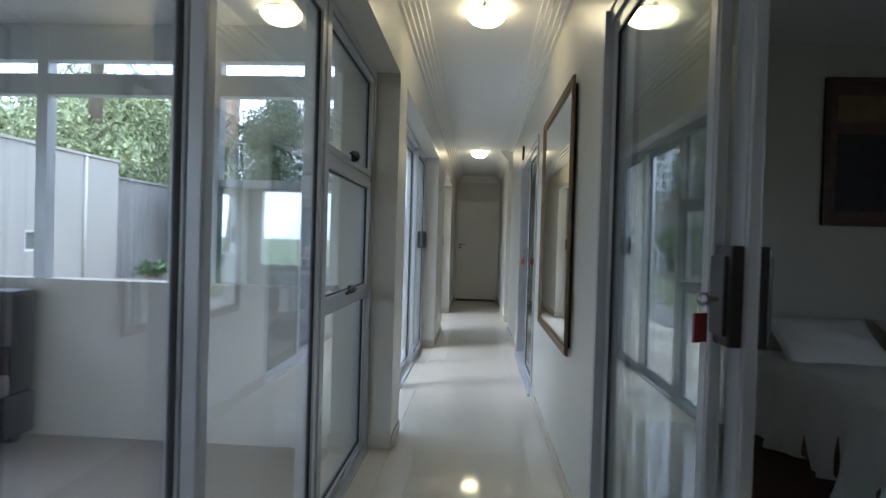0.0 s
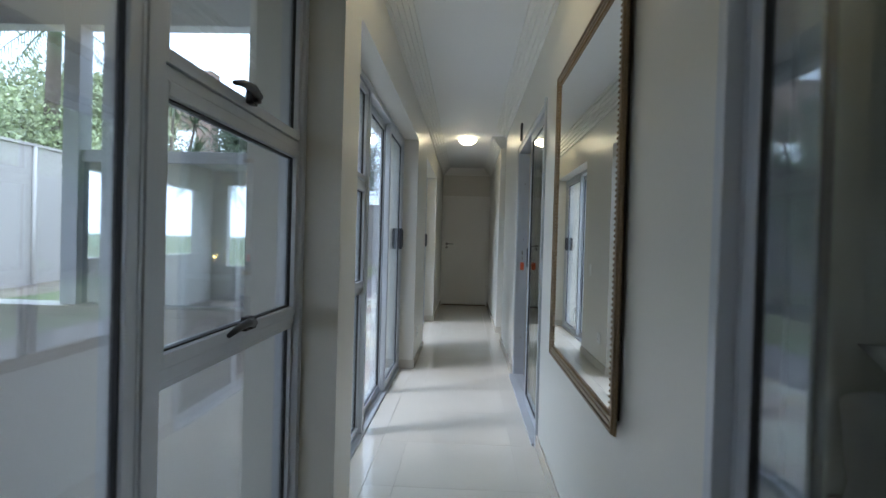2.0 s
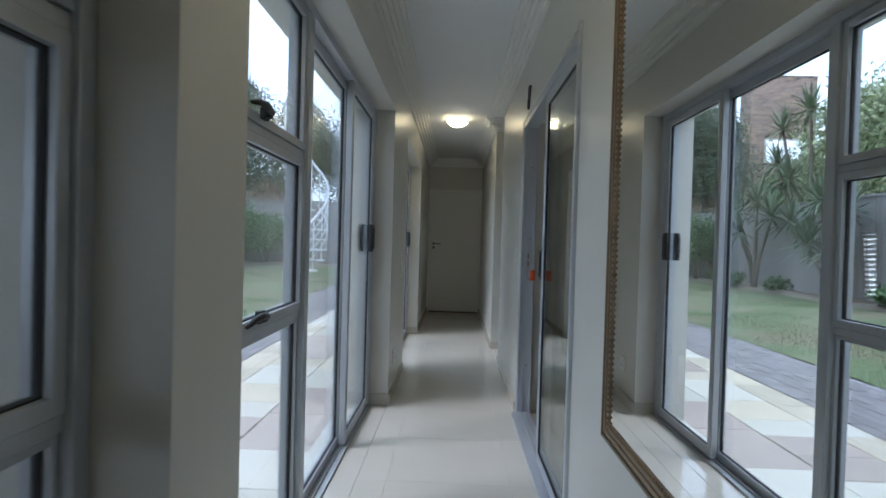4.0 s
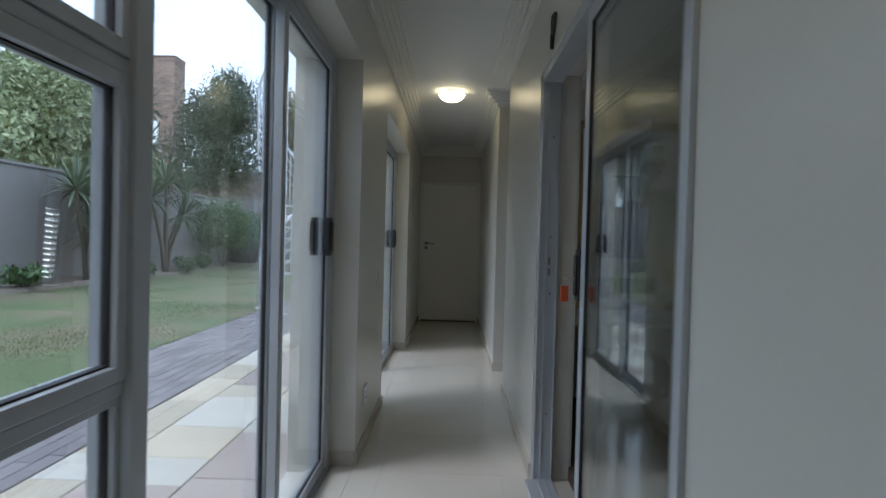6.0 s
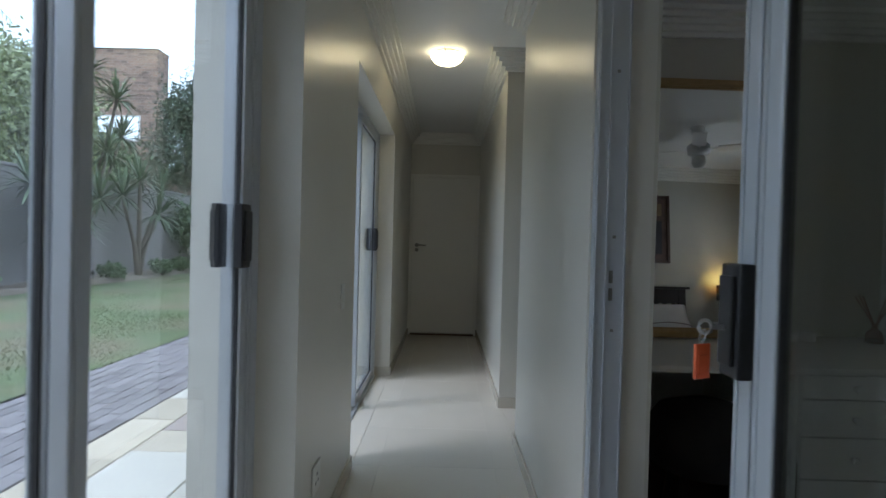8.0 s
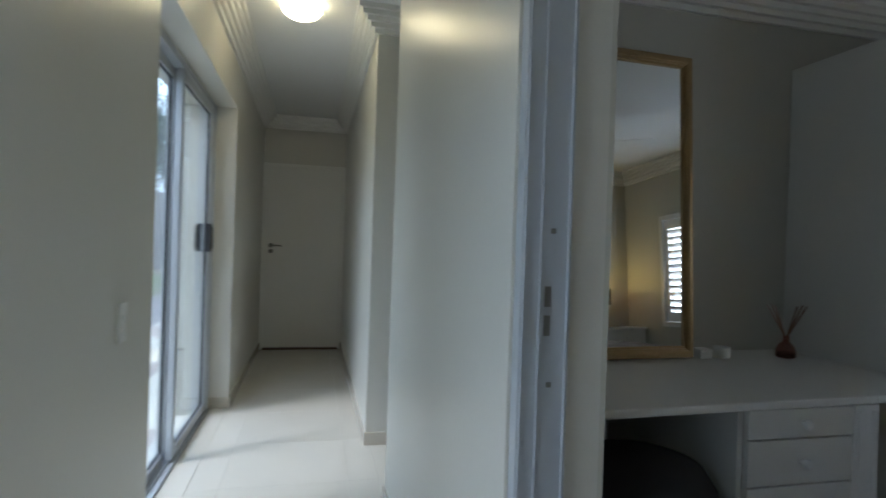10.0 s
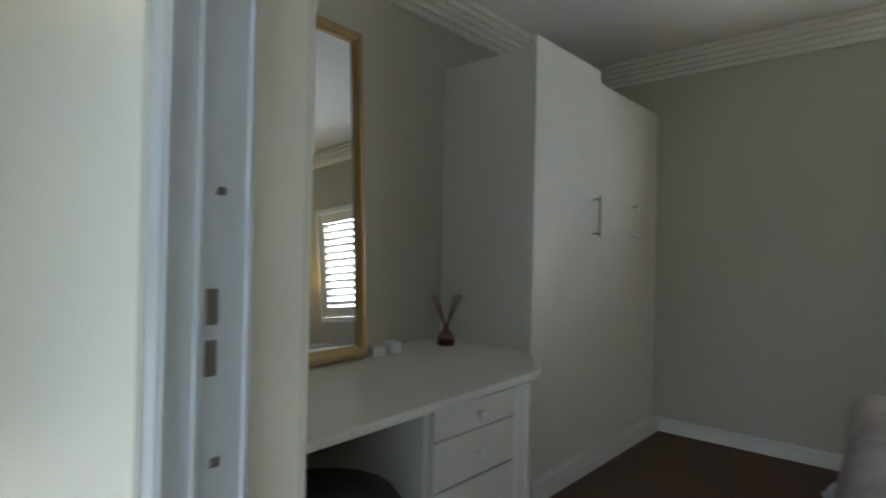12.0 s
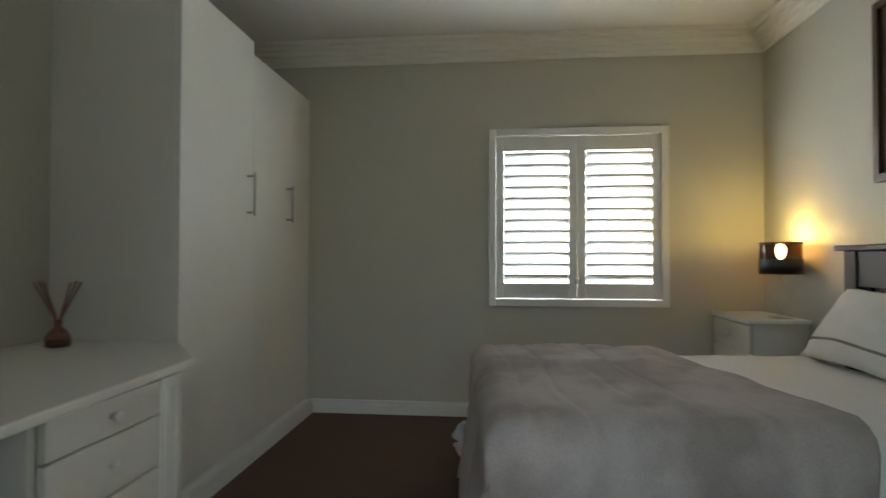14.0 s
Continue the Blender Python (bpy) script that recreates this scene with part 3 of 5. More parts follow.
room_door("door_1", *D1, 2.405, "near")
room_door("door_2", *D2, 6.736, "far")
key_bunch("key_bunch", 0.942, 6.708, 1.090, "steel key with an orange plastic tag hanging from a lock", ORANGE)
key_bunch("key_bunch", 0.942, 2.445, 1.105, "steel key with a red plastic tag hanging from a lock", REDTAG)

# ---- end door ----
d = thing("door_3", (0.45, END, 0), "plain white flush door closed at the passage's end", "door", "", "structure")
part("door_frame", boxes((0.001, END - 0.03, 0, 0.038, END - 0.0005, 2.085), (0.864, END - 0.03, 0, RW2 - 0.001, END - 0.0005, 2.085), (0.038, END - 0.03, 2.045, 0.864, END - 0.0005, 2.085), bevel=0.003), DOOR, d)
leaf = part("leaf", boxes((0.041, END - 0.024, 0.022, 0.861, END - 0.0008, 2.042), bevel=0.002), DOOR, d)
bm = lathe([(0.026, 0), (0.026, 0.006), (0.012, 0.010), (0.010, 0.045)], (0, 0, 0), 20)
bmesh.ops.rotate(bm, cent=(0, 0, 0), matrix=Matrix.Rotation(radians(90), 3, "X"), verts=bm.verts)
bmesh.ops.translate(bm, vec=(0.10, END - 0.024, 1.165), verts=bm.verts)
tube(bm, [(0.10, END - 0.066, 1.165), (0.145, END - 0.068, 1.165), (0.22, END - 0.066, 1.162)], 0.009, 10)
part("handle", bm, HANDLE, leaf, "satin nickel lever handle")
bm = lathe([(0.024, 0), (0.024, 0.006), (0.008, 0.008)], (0, 0, 0), 18)
bmesh.ops.rotate(bm, cent=(0, 0, 0), matrix=Matrix.Rotation(radians(90), 3, "X"), verts=bm.verts)
bmesh.ops.translate(bm, vec=(0.10, END - 0.024, 1.10), verts=bm.verts)
part("escutcheon", bm, HANDLE, leaf)
part("threshold_strip", boxes((0.038, END - 0.06, 0, 0.864, END - 0.004, 0.016), bevel=0.003), FRAMEWOOD, d, "brown wooden threshold strip")


# ---- passage fittings ----
def ceiling_light(cx, y):
    c = thing("ceiling_light", (cx, y, CEILZ), "round opal glass ceiling light switched on", "ceiling light", "ceiling lights of the passage")
    part("base", lathe([(0.095, -0.022), (0.105, -0.018), (0.105, 0.0)], (cx, y, CEILZ), 36), STEEL, c)
    prof = [(0.119 * math.sin(a), -0.022 - 0.072 * math.cos(a)) for a in [radians(1 + 89 * i / 12) for i in range(13)]]
    part("shade", lathe(prof + [(0.10, -0.020)], (cx, y, CEILZ), 40), LAMP, c, "glowing opal glass bowl")
    for k in range(3):
        a = k * math.tau / 3 + 0.4
        x, yy = cx + 0.125 * math.cos(a), y + 0.125 * math.sin(a)
        part("clip", boxes((x - 0.008, yy - 0.008, CEILZ - 0.034, x + 0.008, yy + 0.008, CEILZ), bevel=0.002), STEEL, c)


ceiling_light(0.480, 4.69)
ceiling_light(0.452, 9.88)
ceiling_light(0.46, -0.45)

s = thing("light_switch", (0, 8.37, 0.950), "white plastic light switch plate on the passage wall", "light switch")
part("plate", boxes((0, 8.335, 0.890, 0.008, 8.405, 1.010), bevel=0.003), WHITEPL, s)
part("rocker", boxes((0.008, 8.355, 0.925, 0.012, 8.385, 0.975), bevel=0.002), WHITEPL, s)
s = thing("wall_socket", (0, 7.90, 0.30), "white plastic wall socket just above the skirting", "socket")
part("plate", boxes((0, 7.84, 0.245, 0.008, 7.96, 0.355), bevel=0.003), WHITEPL, s)
for yy, zz in ((7.88, 0.285), (7.92, 0.285), (7.90, 0.315)):
    part("pin_hole", boxes((0.008, yy - 0.005, zz - 0.005, 0.0095, yy + 0.005, zz + 0.005)), PLASTIC, s)

# wrought hook over the second door: a stem with two loops
h = thing("wall_hook", (RW, 7.155, 2.155), "small black wrought metal twig ornament above a door", "ornament")
bm = tube(bmesh.new(), [(RW - 0.006, 7.190, 2.090), (RW - 0.009, 7.175, 2.120), (RW - 0.011, 7.160, 2.145)], 0.010, 8)
part("stem", bm, PLASTIC, h)
for dy, dz in ((-0.045, 0.075), (0.004, 0.085)):
    pts = []
    for i in range(13):
        a = i / 12 * math.pi
        w = 0.012 * math.sin(a)
        u = (1 - math.cos(a)) / 2
        pts.append((RW - 0.008 - 0.002 * math.sin(a), 7.160 + dy * u + w, 2.145 + dz * u))
    bm = tube(bmesh.new(), pts, 0.008, 8)
    tube(bm, [(p[0], p[1] - 2 * 0.012 * math.sin(i / 12 * math.pi), p[2]) for i, p in enumerate(pts)], 0.008, 8)
    part("leaf_loop", bm, PLASTIC, h)


def framed_mirror(name, at, y0, y1, z0, z1, x, label, mat_frame, beaded):
    """A mirror on the passage wall that faces -x."""
    m = thing(name, at, label, "mirror")
    w = 0.052
    steps = ((0.0, 0.052, 0.026), (0.004, 0.010, 0.034), (0.018, 0.014, 0.031))
    bm = bmesh.new()
    for o, wi, dep in steps:
        a, b, c, e = y0 + o, y1 - o, z0 + o, z1 - o
        for r in ((x - dep, a, c, x, a + wi, e), (x - dep, b - wi, c, x, b, e), (x - dep, a + wi, c, x, b - wi, c + wi), (x - dep, a + wi, e - wi, x, b - wi, e)):
            box(bm, r[0], r[1], r[2], x - 0.016, r[4], r[5], bevel=0.004)
    part("frame", bm, mat_frame, m, "moulded gilt wooden frame")
    # inset and coloured dark to paint in the shade on the frame's side
    part("backing", boxes((x - 0.0165, y0 + 0.035, z0 + 0.035, x - 0.001, y1 - 0.035, z1 - 0.035)), DARKWOOD, m, "backing board coloured dark for the shade beside the frame")
    part("glass", boxes((x - 0.022, y0 + w - 0.004, z0 + w - 0.004, x - 0.0168, y1 - w + 0.004, z1 - w + 0.004)), MIRROR, m, "clear silvered mirror glass")
    if beaded:
        base = bmesh.new()
        bmesh.ops.create_icosphere(base, subdivisions=1, radius=0.0062)
        me = bpy.data.meshes.new("bead")
        base.to_mesh(me)
        base.free()
        me.materials.append(BEADS)
        for p in me.polygons:
            p.use_smooth = True
        step, loc = 0.0165, []
        n = int((z1 - z0 - 2 * w) / step)
        loc += [(y, z0 + w + i * step) for i in range(n + 1) for y in (y0 + 0.047, y1 - 0.047)]
        n = int((y1 - y0 - 2 * w) / step)
        loc += [(y0 + w + i * step, z) for i in range(n + 1) for z in (z0 + 0.047, z1 - 0.047)]
        for y, z in loc:
            ob = new("bead", me)
            ob.parent = m
            ob.location = Vector((x - 0.025, y, z)) - Vector(at)
    return m


framed_mirror("wall_mirror", (RW, 4.56, 0.68), 3.980, 5.140, 0.672, 2.016, RW, "large wall mirror in a beaded gilt wooden frame", GOLD, True)

# ---- second bedroom ----
# shuttered window
w = thing("window_4", (E2 + 0.10, (WY0 + WY1) / 2, WZ0), "white plantation shutters closed over the bedroom window", "window", "", "structure")
part("window_frame", ring_frame(E2 - 0.022, E2 + 0.06, WY0 - 0.028, WY1 + 0.028, WZ0 - 0.028, WZ1 + 0.028, 0.046, 0.004), TRIM, w)
part("outer_pane", boxes((E2 + 0.17, WY0, WZ0, E2 + 0.176, WY1, WZ1)), GLASS, w).visible_shadow = False
ym = (WY0 + WY1) / 2
slat = bmesh.new()
prof = [(-0.036, 0.0), (-0.02, 0.0045), (0.0, 0.006), (0.02, 0.0045), (0.036, 0.0), (0.02, -0.0045), (0.0, -0.006), (-0.02, -0.0045)]
pw = (WY1 - WY0) / 2 - 0.022
sl = pw - 0.105
tilt = radians(-41)
ends_v = []
for yy in (-sl / 2, sl / 2):
    ends_v.append([slat.verts.new((p * math.cos(tilt) - q * math.sin(tilt), yy, p * math.sin(tilt) + q * math.cos(tilt))) for p, q in prof])
for k in range(8):
    slat.faces.new((ends_v[0][k], ends_v[0][(k + 1) % 8], ends_v[1][(k + 1) % 8], ends_v[1][k])).smooth = True
slat.faces.new(ends_v[0][::-1])
slat.faces.new(ends_v[1])
bmesh.ops.recalc_face_normals(slat, faces=slat.faces)
slat_me = bpy.data.meshes.new("slat")
slat.to_mesh(slat_me)
slat.free()
slat_me.materials.append(TRIM)
for a, b in ((WY0 + 0.0185, ym - 0.001), (ym + 0.001, WY1 - 0.0185)):
    z0, z1 = WZ0 + 0.0202, WZ1 - 0.0202
    lz0, lz1 = z0 + 0.098, z1 - 0.094
    sw = (b - a - sl) / 2 - 0.002
    sh = part("shutter", boxes((E2 + 0.0, a, z0, E2 + 0.028, a + sw, z1), (E2 + 0.0, b - sw, z0, E2 + 0.028, b, z1), (E2 + 0.0, a + sw, z0, E2 + 0.028, b - sw, lz0), (E2 + 0.0, a + sw, lz1, E2 + 0.028, b - sw, z1), bevel=0.003), TRIM, w, "white hinged shutter leaf")
    n = 12
    for i in range(n):
        ob = new("slat", slat_me)
        ob.parent = sh
        ob.location = Vector((E2 + 0.014, (a + b) / 2, lz0 + (i + 0.5) * (lz1 - lz0) / n)) - origin(sh)
# added glowing board: whitens the gaps between slats and helps light the room
solid("backdrop_yard", boxes((9.0, -3, -0.25, 9.05, 15, 3.4)), BOARD_GLOW, "glowing white board that stands in for daylight outside the bedroom window", "backdrop")
part("catch", boxes((E2 - 0.012, ym - 0.016, WZ0 + 0.115, E2 - 0.001, ym + 0.016, WZ0 + 0.15), bevel=0.002), STEEL, w, "small steel shutter catch")

# wardrobe
WX, WF = 2.862, 8.265
wd = thing("wardrobe", (3.6, 8.5, 0), "white built-in wardrobe with tall plain doors", "wardrobe")
part("carcass", boxes((WX, WF + 0.024, 0.0, E2, N2, 2.150), bevel=0.002), MELAMINE, wd)
for a, b, top, hx in ((WX, 3.5195, 2.200, 3.455), (3.5205, E2 - 0.004, 2.135, 3.970)):
    dr = part("door", boxes((a, WF, 0.164, b, WF + 0.0235, top), bevel=0.002), MELAMINE, wd, "plain white wardrobe door")
    y = WF - 0.038
    bm = tube(bmesh.new(), [(hx, y, 1.295), (hx, y, 1.512)], 0.006, 10)
    for z in (1.312, 1.495):
        tube(bm, [(hx, WF, z), (hx, y - 0.002, z)], 0.005, 8)
    part("handle", bm, STEEL, dr, "brushed steel bar handle")
rows = [(WX, WF + o, z0, E2 - 0.02, WF + 0.0235, z1) for z0, z1, o in ((0.0, 0.130, -0.040), (0.130, 0.137, -0.030), (0.137, 0.158, -0.036))]
part("plinth", boxes(*rows, bevel=0.002), TRIM, wd, "white moulded plinth")

# dressing table
DZ, DF = 0.754, 7.975
DL, DR, DP, DE = 1.925, 2.340, 2.445, 2.530  # drawers, corner post and the end of the top
dt = thing("dressing_table", (1.9, 8.4, 0), "white built-in dressing table with three drawers", "dressing table")
bm = bmesh.new()
low = [bm.verts.new((x, y, DZ - 0.028)) for x, y in ((RIN + 0.013, DF - 0.025), (DE, DF + 0.035), (WX - 0.001, WF + 0.004), (WX - 0.001, N2 - 0.001), (RIN + 0.013, N2 - 0.001))]
up = bmesh.ops.extrude_face_region(bm, geom=[bm.faces.new(low)])
bmesh.ops.translate(bm, vec=(0, 0, 0.028), verts=[v for v in up["geom"] if isinstance(v, bmesh.types.BMVert)])
bmesh.ops.bevel(bm, geom=[e for e in bm.edges if all(v.co.y < WF for v in e.verts)], offset=0.008, segments=2, profile=0.6, affect="EDGES")
part("top", bm, MELAMINE, dt, "white rounded-edge table top")
part("side_panel", boxes((DL - 0.023, DF + 0.05, 0.0, DL - 0.003, N2 - 0.001, DZ - 0.029), bevel=0.001), MELAMINE, dt)
part("side_panel", boxes((DP - 0.025, DF + 0.05, 0.0, DP - 0.005, N2 - 0.001, DZ - 0.029), bevel=0.001), MELAMINE, dt)
part("corner_post", boxes((DR + 0.002, DF + 0.026, 0.0, DP, DF + 0.049, DZ - 0.029), (DR + 0.018, DF + 0.022, 0.03, DR + 0.033, DF + 0.027, DZ - 0.05), (DP - 0.030, DF + 0.022, 0.03, DP - 0.015, DF + 0.027, DZ - 0.05), bevel=0.002), TRIM, dt, "fluted white corner post")
part("back_panel", boxes((RIN + 0.014, N2 - 0.02, 0.0, DL - 0.024, N2 - 0.001, DZ - 0.029)), MELAMINE, dt)
zt = DZ - 0.032
for hgt in (0.094, 0.146, 0.165, 0.180):
    dr = part("drawer", boxes((DL, DF + 0.028, zt - hgt, DR, DF + 0.049, zt), bevel=0.003), MELAMINE, dt, "white drawer front")
    zc = zt - hgt / 2
    bm = lathe([(0.008, 0), (0.008, 0.012), (0.016, 0.018), (0.017, 0.026), (0.010, 0.031)], (0, 0, 0), 16)
    bmesh.ops.rotate(bm, cent=(0, 0, 0), matrix=Matrix.Rotation(radians(90), 3, "X"), verts=bm.verts)
    bmesh.ops.translate(bm, vec=((DL + DR) / 2, DF + 0.028, zc), verts=bm.verts)
    part("knob", bm, TRIM, dr, "round white knob")
    zt -= hgt + 0.006

# standing mirror on the table
m = thing("dressing_mirror", (1.80, 8.64, DZ), "tall mirror in a gilt frame standing on the table", "mirror")
x0, x1, z0, z1, ym2, wf = 1.36, 2.203, DZ + 0.001, 2.100, 8.730, 0.052
bm = bmesh.new()
for o, wi, dep in ((0.0, 0.052, 0.022), (0.008, 0.034, 0.032), (0.016, 0.018, 0.037)):
    for r in ((x0 + o, ym2 - dep, z0 + o, x0 + o + wi, ym2 + 0.02, z1 - o), (x1 - o - wi, ym2 - dep, z0 + o, x1 - o, ym2 + 0.02, z1 - o), (x0 + o + wi, ym2 - dep, z0 + o, x1 - o - wi, ym2 + 0.02, z0 + o + wi), (x0 + o + wi, ym2 - dep, z1 - o - wi, x1 - o - wi, ym2 + 0.02, z1 - o)):
        box(bm, *r, bevel=0.004)
lean, turn = Matrix.Rotation(radians(-3.2), 3, "X"), Matrix.Rotation(radians(2.7), 3, "Z")
bmesh.ops.rotate(bm, cent=(0, ym2 + 0.02, z1), matrix=lean, verts=bm.verts)
bmesh.ops.rotate(bm, cent=(x1, ym2, z0), matrix=turn, verts=bm.verts)
part("frame", bm, GOLD2, m, "moulded gilt frame")
bm = boxes((x0 + wf - 0.006, ym2 - 0.012, z0 + wf - 0.006, x1 - wf + 0.006, ym2 - 0.004, z1 - wf + 0.006))
bmesh.ops.rotate(bm, cent=(0, ym2 + 0.02, z1), matrix=lean, verts=bm.verts)
bmesh.ops.rotate(bm, cent=(x1, ym2, z0), matrix=turn, verts=bm.verts)
part("glass", bm, MIRROR, m, "clear silvered mirror glass")

# on the table
df = thing("reed_diffuser", (2.690, 8.63, DZ), "pink glass reed diffuser with brown sticks", "diffuser")
part("bottle", lathe([(0.037, 0.001), (0.042, 0.006), (0.042, 0.036), (0.03, 0.06), (0.014, 0.075), (0.014, 0.098), (0.017, 0.10)], (2.690, 8.63, DZ), 24), AMBER, df)
part("oil", lathe([(0.036, 0.004), (0.039, 0.008), (0.039, 0.022), (0.001, 0.022)], (2.690, 8.63, DZ), 20), PRINT, df, "dark scented oil")
for a, l in ((-0.42, 0.21), (-0.34, 0.215), (-0.26, 0.21), (0.22, 0.205), (0.33, 0.21), (0.42, 0.205)):
    part("reed", tube(bmesh.new(), [(2.690 - a * 0.06, 8.63, DZ + 0.05), (2.690 + a * 0.24, 8.63 - 0.02 * a, DZ + l + 0.03)], 0.0035, 6), REED, df)
bx = thing("small_box", (2.270, 8.66, DZ), "small white cardboard box on the table", "box")
part("body", boxes((2.240, 8.63, DZ, 2.300, 8.695, DZ + 0.028), bevel=0.003), WHITEPL, bx)
part("lid", boxes((2.238, 8.628, DZ + 0.0285, 2.302, 8.697, DZ + 0.040), bevel=0.003), TRIM, bx)
cu = thing("tealight_cup", (2.355, 8.64, DZ), "small white ceramic candle cup", "candle holder")
part("cup", lathe([(0.026, 0.0), (0.034, 0.004), (0.036, 0.05), (0.033, 0.052), (0.031, 0.02), (0.001, 0.018)], (2.355, 8.64, DZ), 24), WHITEPL, cu)
part("candle", lathe([(0.029, 0.020), (0.029, 0.034), (0.001, 0.035)], (2.355, 8.64, DZ), 20), LINEN, cu)

# stool
st = thing("stool", (1.60, 8.11, 0), "round black upholstered stool under the dressing table", "stool")
part("seat", lathe([(0.18, 0.30), (0.23, 0.32), (0.245, 0.40), (0.24, 0.48), (0.20, 0.54), (0.10, 0.575), (0.001, 0.585)], (1.60, 8.11, 0), 36), BLACKCLOTH, st)
for k in range(4):
    a = k * math.tau / 4 + 0.6
    part("leg", tube(bmesh.new(), [(1.60 + 0.15 * math.cos(a), 8.11 + 0.15 * math.sin(a), 0.31), (1.60 + 0.20 * math.cos(a), 8.11 + 0.20 * math.sin(a), 0.005)], [0.018, 0.012], 10), DARKWOOD, st)


def bed(name, x0, x1, y0, y1, top, label, throw, head_y, flip):
    """A double bed. head_y: the end against the wall; flip: +1 when the foot lies towards +y."""
    b = thing(name, ((x0 + x1) / 2, (y0 + y1) / 2, 0), label, "bed")
    part("base", boxes((x0 + 0.03, y0 + 0.03, 0.05, x1 - 0.03, y1 - 0.03, 0.34), bevel=0.02), BEDBASE, b, "brown upholstered bed base")
    part("mattress", boxes((x0 + 0.02, y0 + 0.02, 0.341, x1 - 0.02, y1 - 0.02, top - 0.03), bevel=0.04), LINEN, b)
    for x in (x0 + 0.10, x1 - 0.10):
        for y in (y0 + 0.10, y1 - 0.10):
            part("leg", lathe([(0.022, 0.004), (0.028, 0.06)], (x, y, 0), 12), DARKWOOD, b)
    return b


def drape(x0, x1, y0, y1, top, drop, rnd, amp, seed, sides, creases=(), ny=70):
    """A cover over a block x0..x1, y0..y1: flat on top, rounded over the edges named in sides, hanging by drop with folds."""
    def f(u, v):
        n1 = noise.noise(Vector((u * 3.1 + seed, v * 3.1, 0.3)))
        n2 = noise.noise(Vector((u * 9.0, v * 9.0 + seed, 1.7)))
        x, y, z = u, v, top + amp * (n1 * 0.9 + 0.5 * n2)
        for yc, dep in creases:
            q = (v - yc - 0.012 * math.sin(u * 6 + yc * 9)) / 0.016
            z -= dep * math.exp(-q * q) - 0.5 * dep * math.exp(-(q - 1.8) ** 2)
        for s, over in (("w", x0 - u), ("e", u - x1), ("s", y0 - v), ("n", v - y1)):
            if s in sides and over > -rnd:
                t = over + rnd
                if t < rnd * 1.57:
                    a = t / rnd
                    out, dn = rnd * math.sin(a) - rnd, rnd - rnd * math.cos(a)
                else:
                    out, dn = 0.0, rnd + (t - rnd * 1.57)
                fold = max(0, dn - rnd * 0.6) * 0.14 * (math.sin((v if s in "we" else u) * 21 + seed) + 0.5 * n1 * 3 + 0.5 * math.sin((v if s in "we" else u) * 47))
                out += fold + 0.012 * min(1, dn / 0.05)
                if s == "w":
                    x = x0 - out
                elif s == "e":
                    x = x1 + out
                elif s == "s":
                    y = y0 - out
                else:
                    y = y1 + out
                z -= dn
        return (x, y, z)
    ex = {s: (drop if s in sides else 0.0) for s in "wesn"}
    return cloth(x0 - ex["w"], x1 + ex["e"], y0 - ex["s"], y1 + ex["n"], 70, ny, f)


def thicken(ob, d):
    md = ob.modifiers.new("thickness", "SOLIDIFY")
    md.thickness, md.offset = d, -1
    return ob


def pillow(name, at, size, rot, label, trim=True):
    p = thing(name, at, label, "pillow")
    bm = bmesh.new()
    n = 18
    grid = {}
    for side in (1, -1):
        for i in range(n + 1):
            for j in range(n + 1):
                u, v = 2 * i / n - 1, 2 * j / n - 1
                e = max(0.0, (1 - abs(u) ** 2.4)) * max(0.0, (1 - abs(v) ** 2.4))
                pinch = 1 - 0.10 * (1 - (u * v) ** 2)
                h = side * (size[2] / 2) * e ** 0.62 * (1 + 0.22 * noise.noise(Vector((u * 2.2, v * 2.2, side + at[0]))))
                key = (i, j, side if 0 < i < n and 0 < j < n else 0)
                if key not in grid:
                    grid[key] = bm.verts.new((u * size[0] / 2 * pinch, v * size[1] / 2 * pinch, h if key[2] else 0))
        for i in range(n):
            for j in range(n):
                q = [grid[(a, b, side if 0 < a < n and 0 < b < n else 0)] for a, b in ((i, j), (i + 1, j), (i + 1, j + 1), (i, j + 1))]
                bm.faces.new(q if side == 1 else q[::-1]).smooth = True
    m4 = Matrix.Translation(at) @ Euler([radians(a) for a in rot]).to_matrix().to_4x4()
    bmesh.ops.transform(bm, matrix=m4, verts=bm.verts)
    part("cushion", bm, LINEN, p)
    if trim:
        pts = []
        for i in range(25):
            u = 2 * i / 24 - 1
            e = max(0.0, 1 - abs(u) ** 2.4) * (1 - 0.62 ** 2.4)
            k = 1 - 0.10 * (1 - (0.62 * u) ** 2)
            pts.append(m4 @ Vector((0.62 * size[0] / 2 * k, u * size[1] / 2 * k, size[2] / 2 * e ** 0.62 * (1 + 0.22 * noise.noise(Vector((0.62 * 2.2, u * 2.2, 1 + at[0])))) + 0.001)))
        part("piping", tube(bmesh.new(), pts, 0.006, 6), PIPING, p, "grey ribbon trim")
    return p


BX0, BX1, BY0, BY1, BT = 2.27, 3.53, 5.52, 7.060, 0.632
b = bed("double_bed", BX0, BX1, BY0, BY1, BT, "double bed made up with white linen", True, BY0, 1)
part("cover", drape(BX0, BX1, BY0 + 0.02, BY1 - 0.02, BT, 0.22, 0.045, 0.009, 2.0, "we"), LINEN, b, "white cotton bed cover")
thicken(b.children[-1], 0.012)
th = part("throw", drape(BX0 - 0.018, BX1 + 0.018, 6.14, BY1 + 0.012, BT + 0.034, 0.40, 0.06, 0.012, 7.3, "wen", ((6.32, 0.004), (6.50, 0.007), (6.64, 0.005), (6.82, 0.008), (6.95, 0.005)), 190), THROW, None, "")
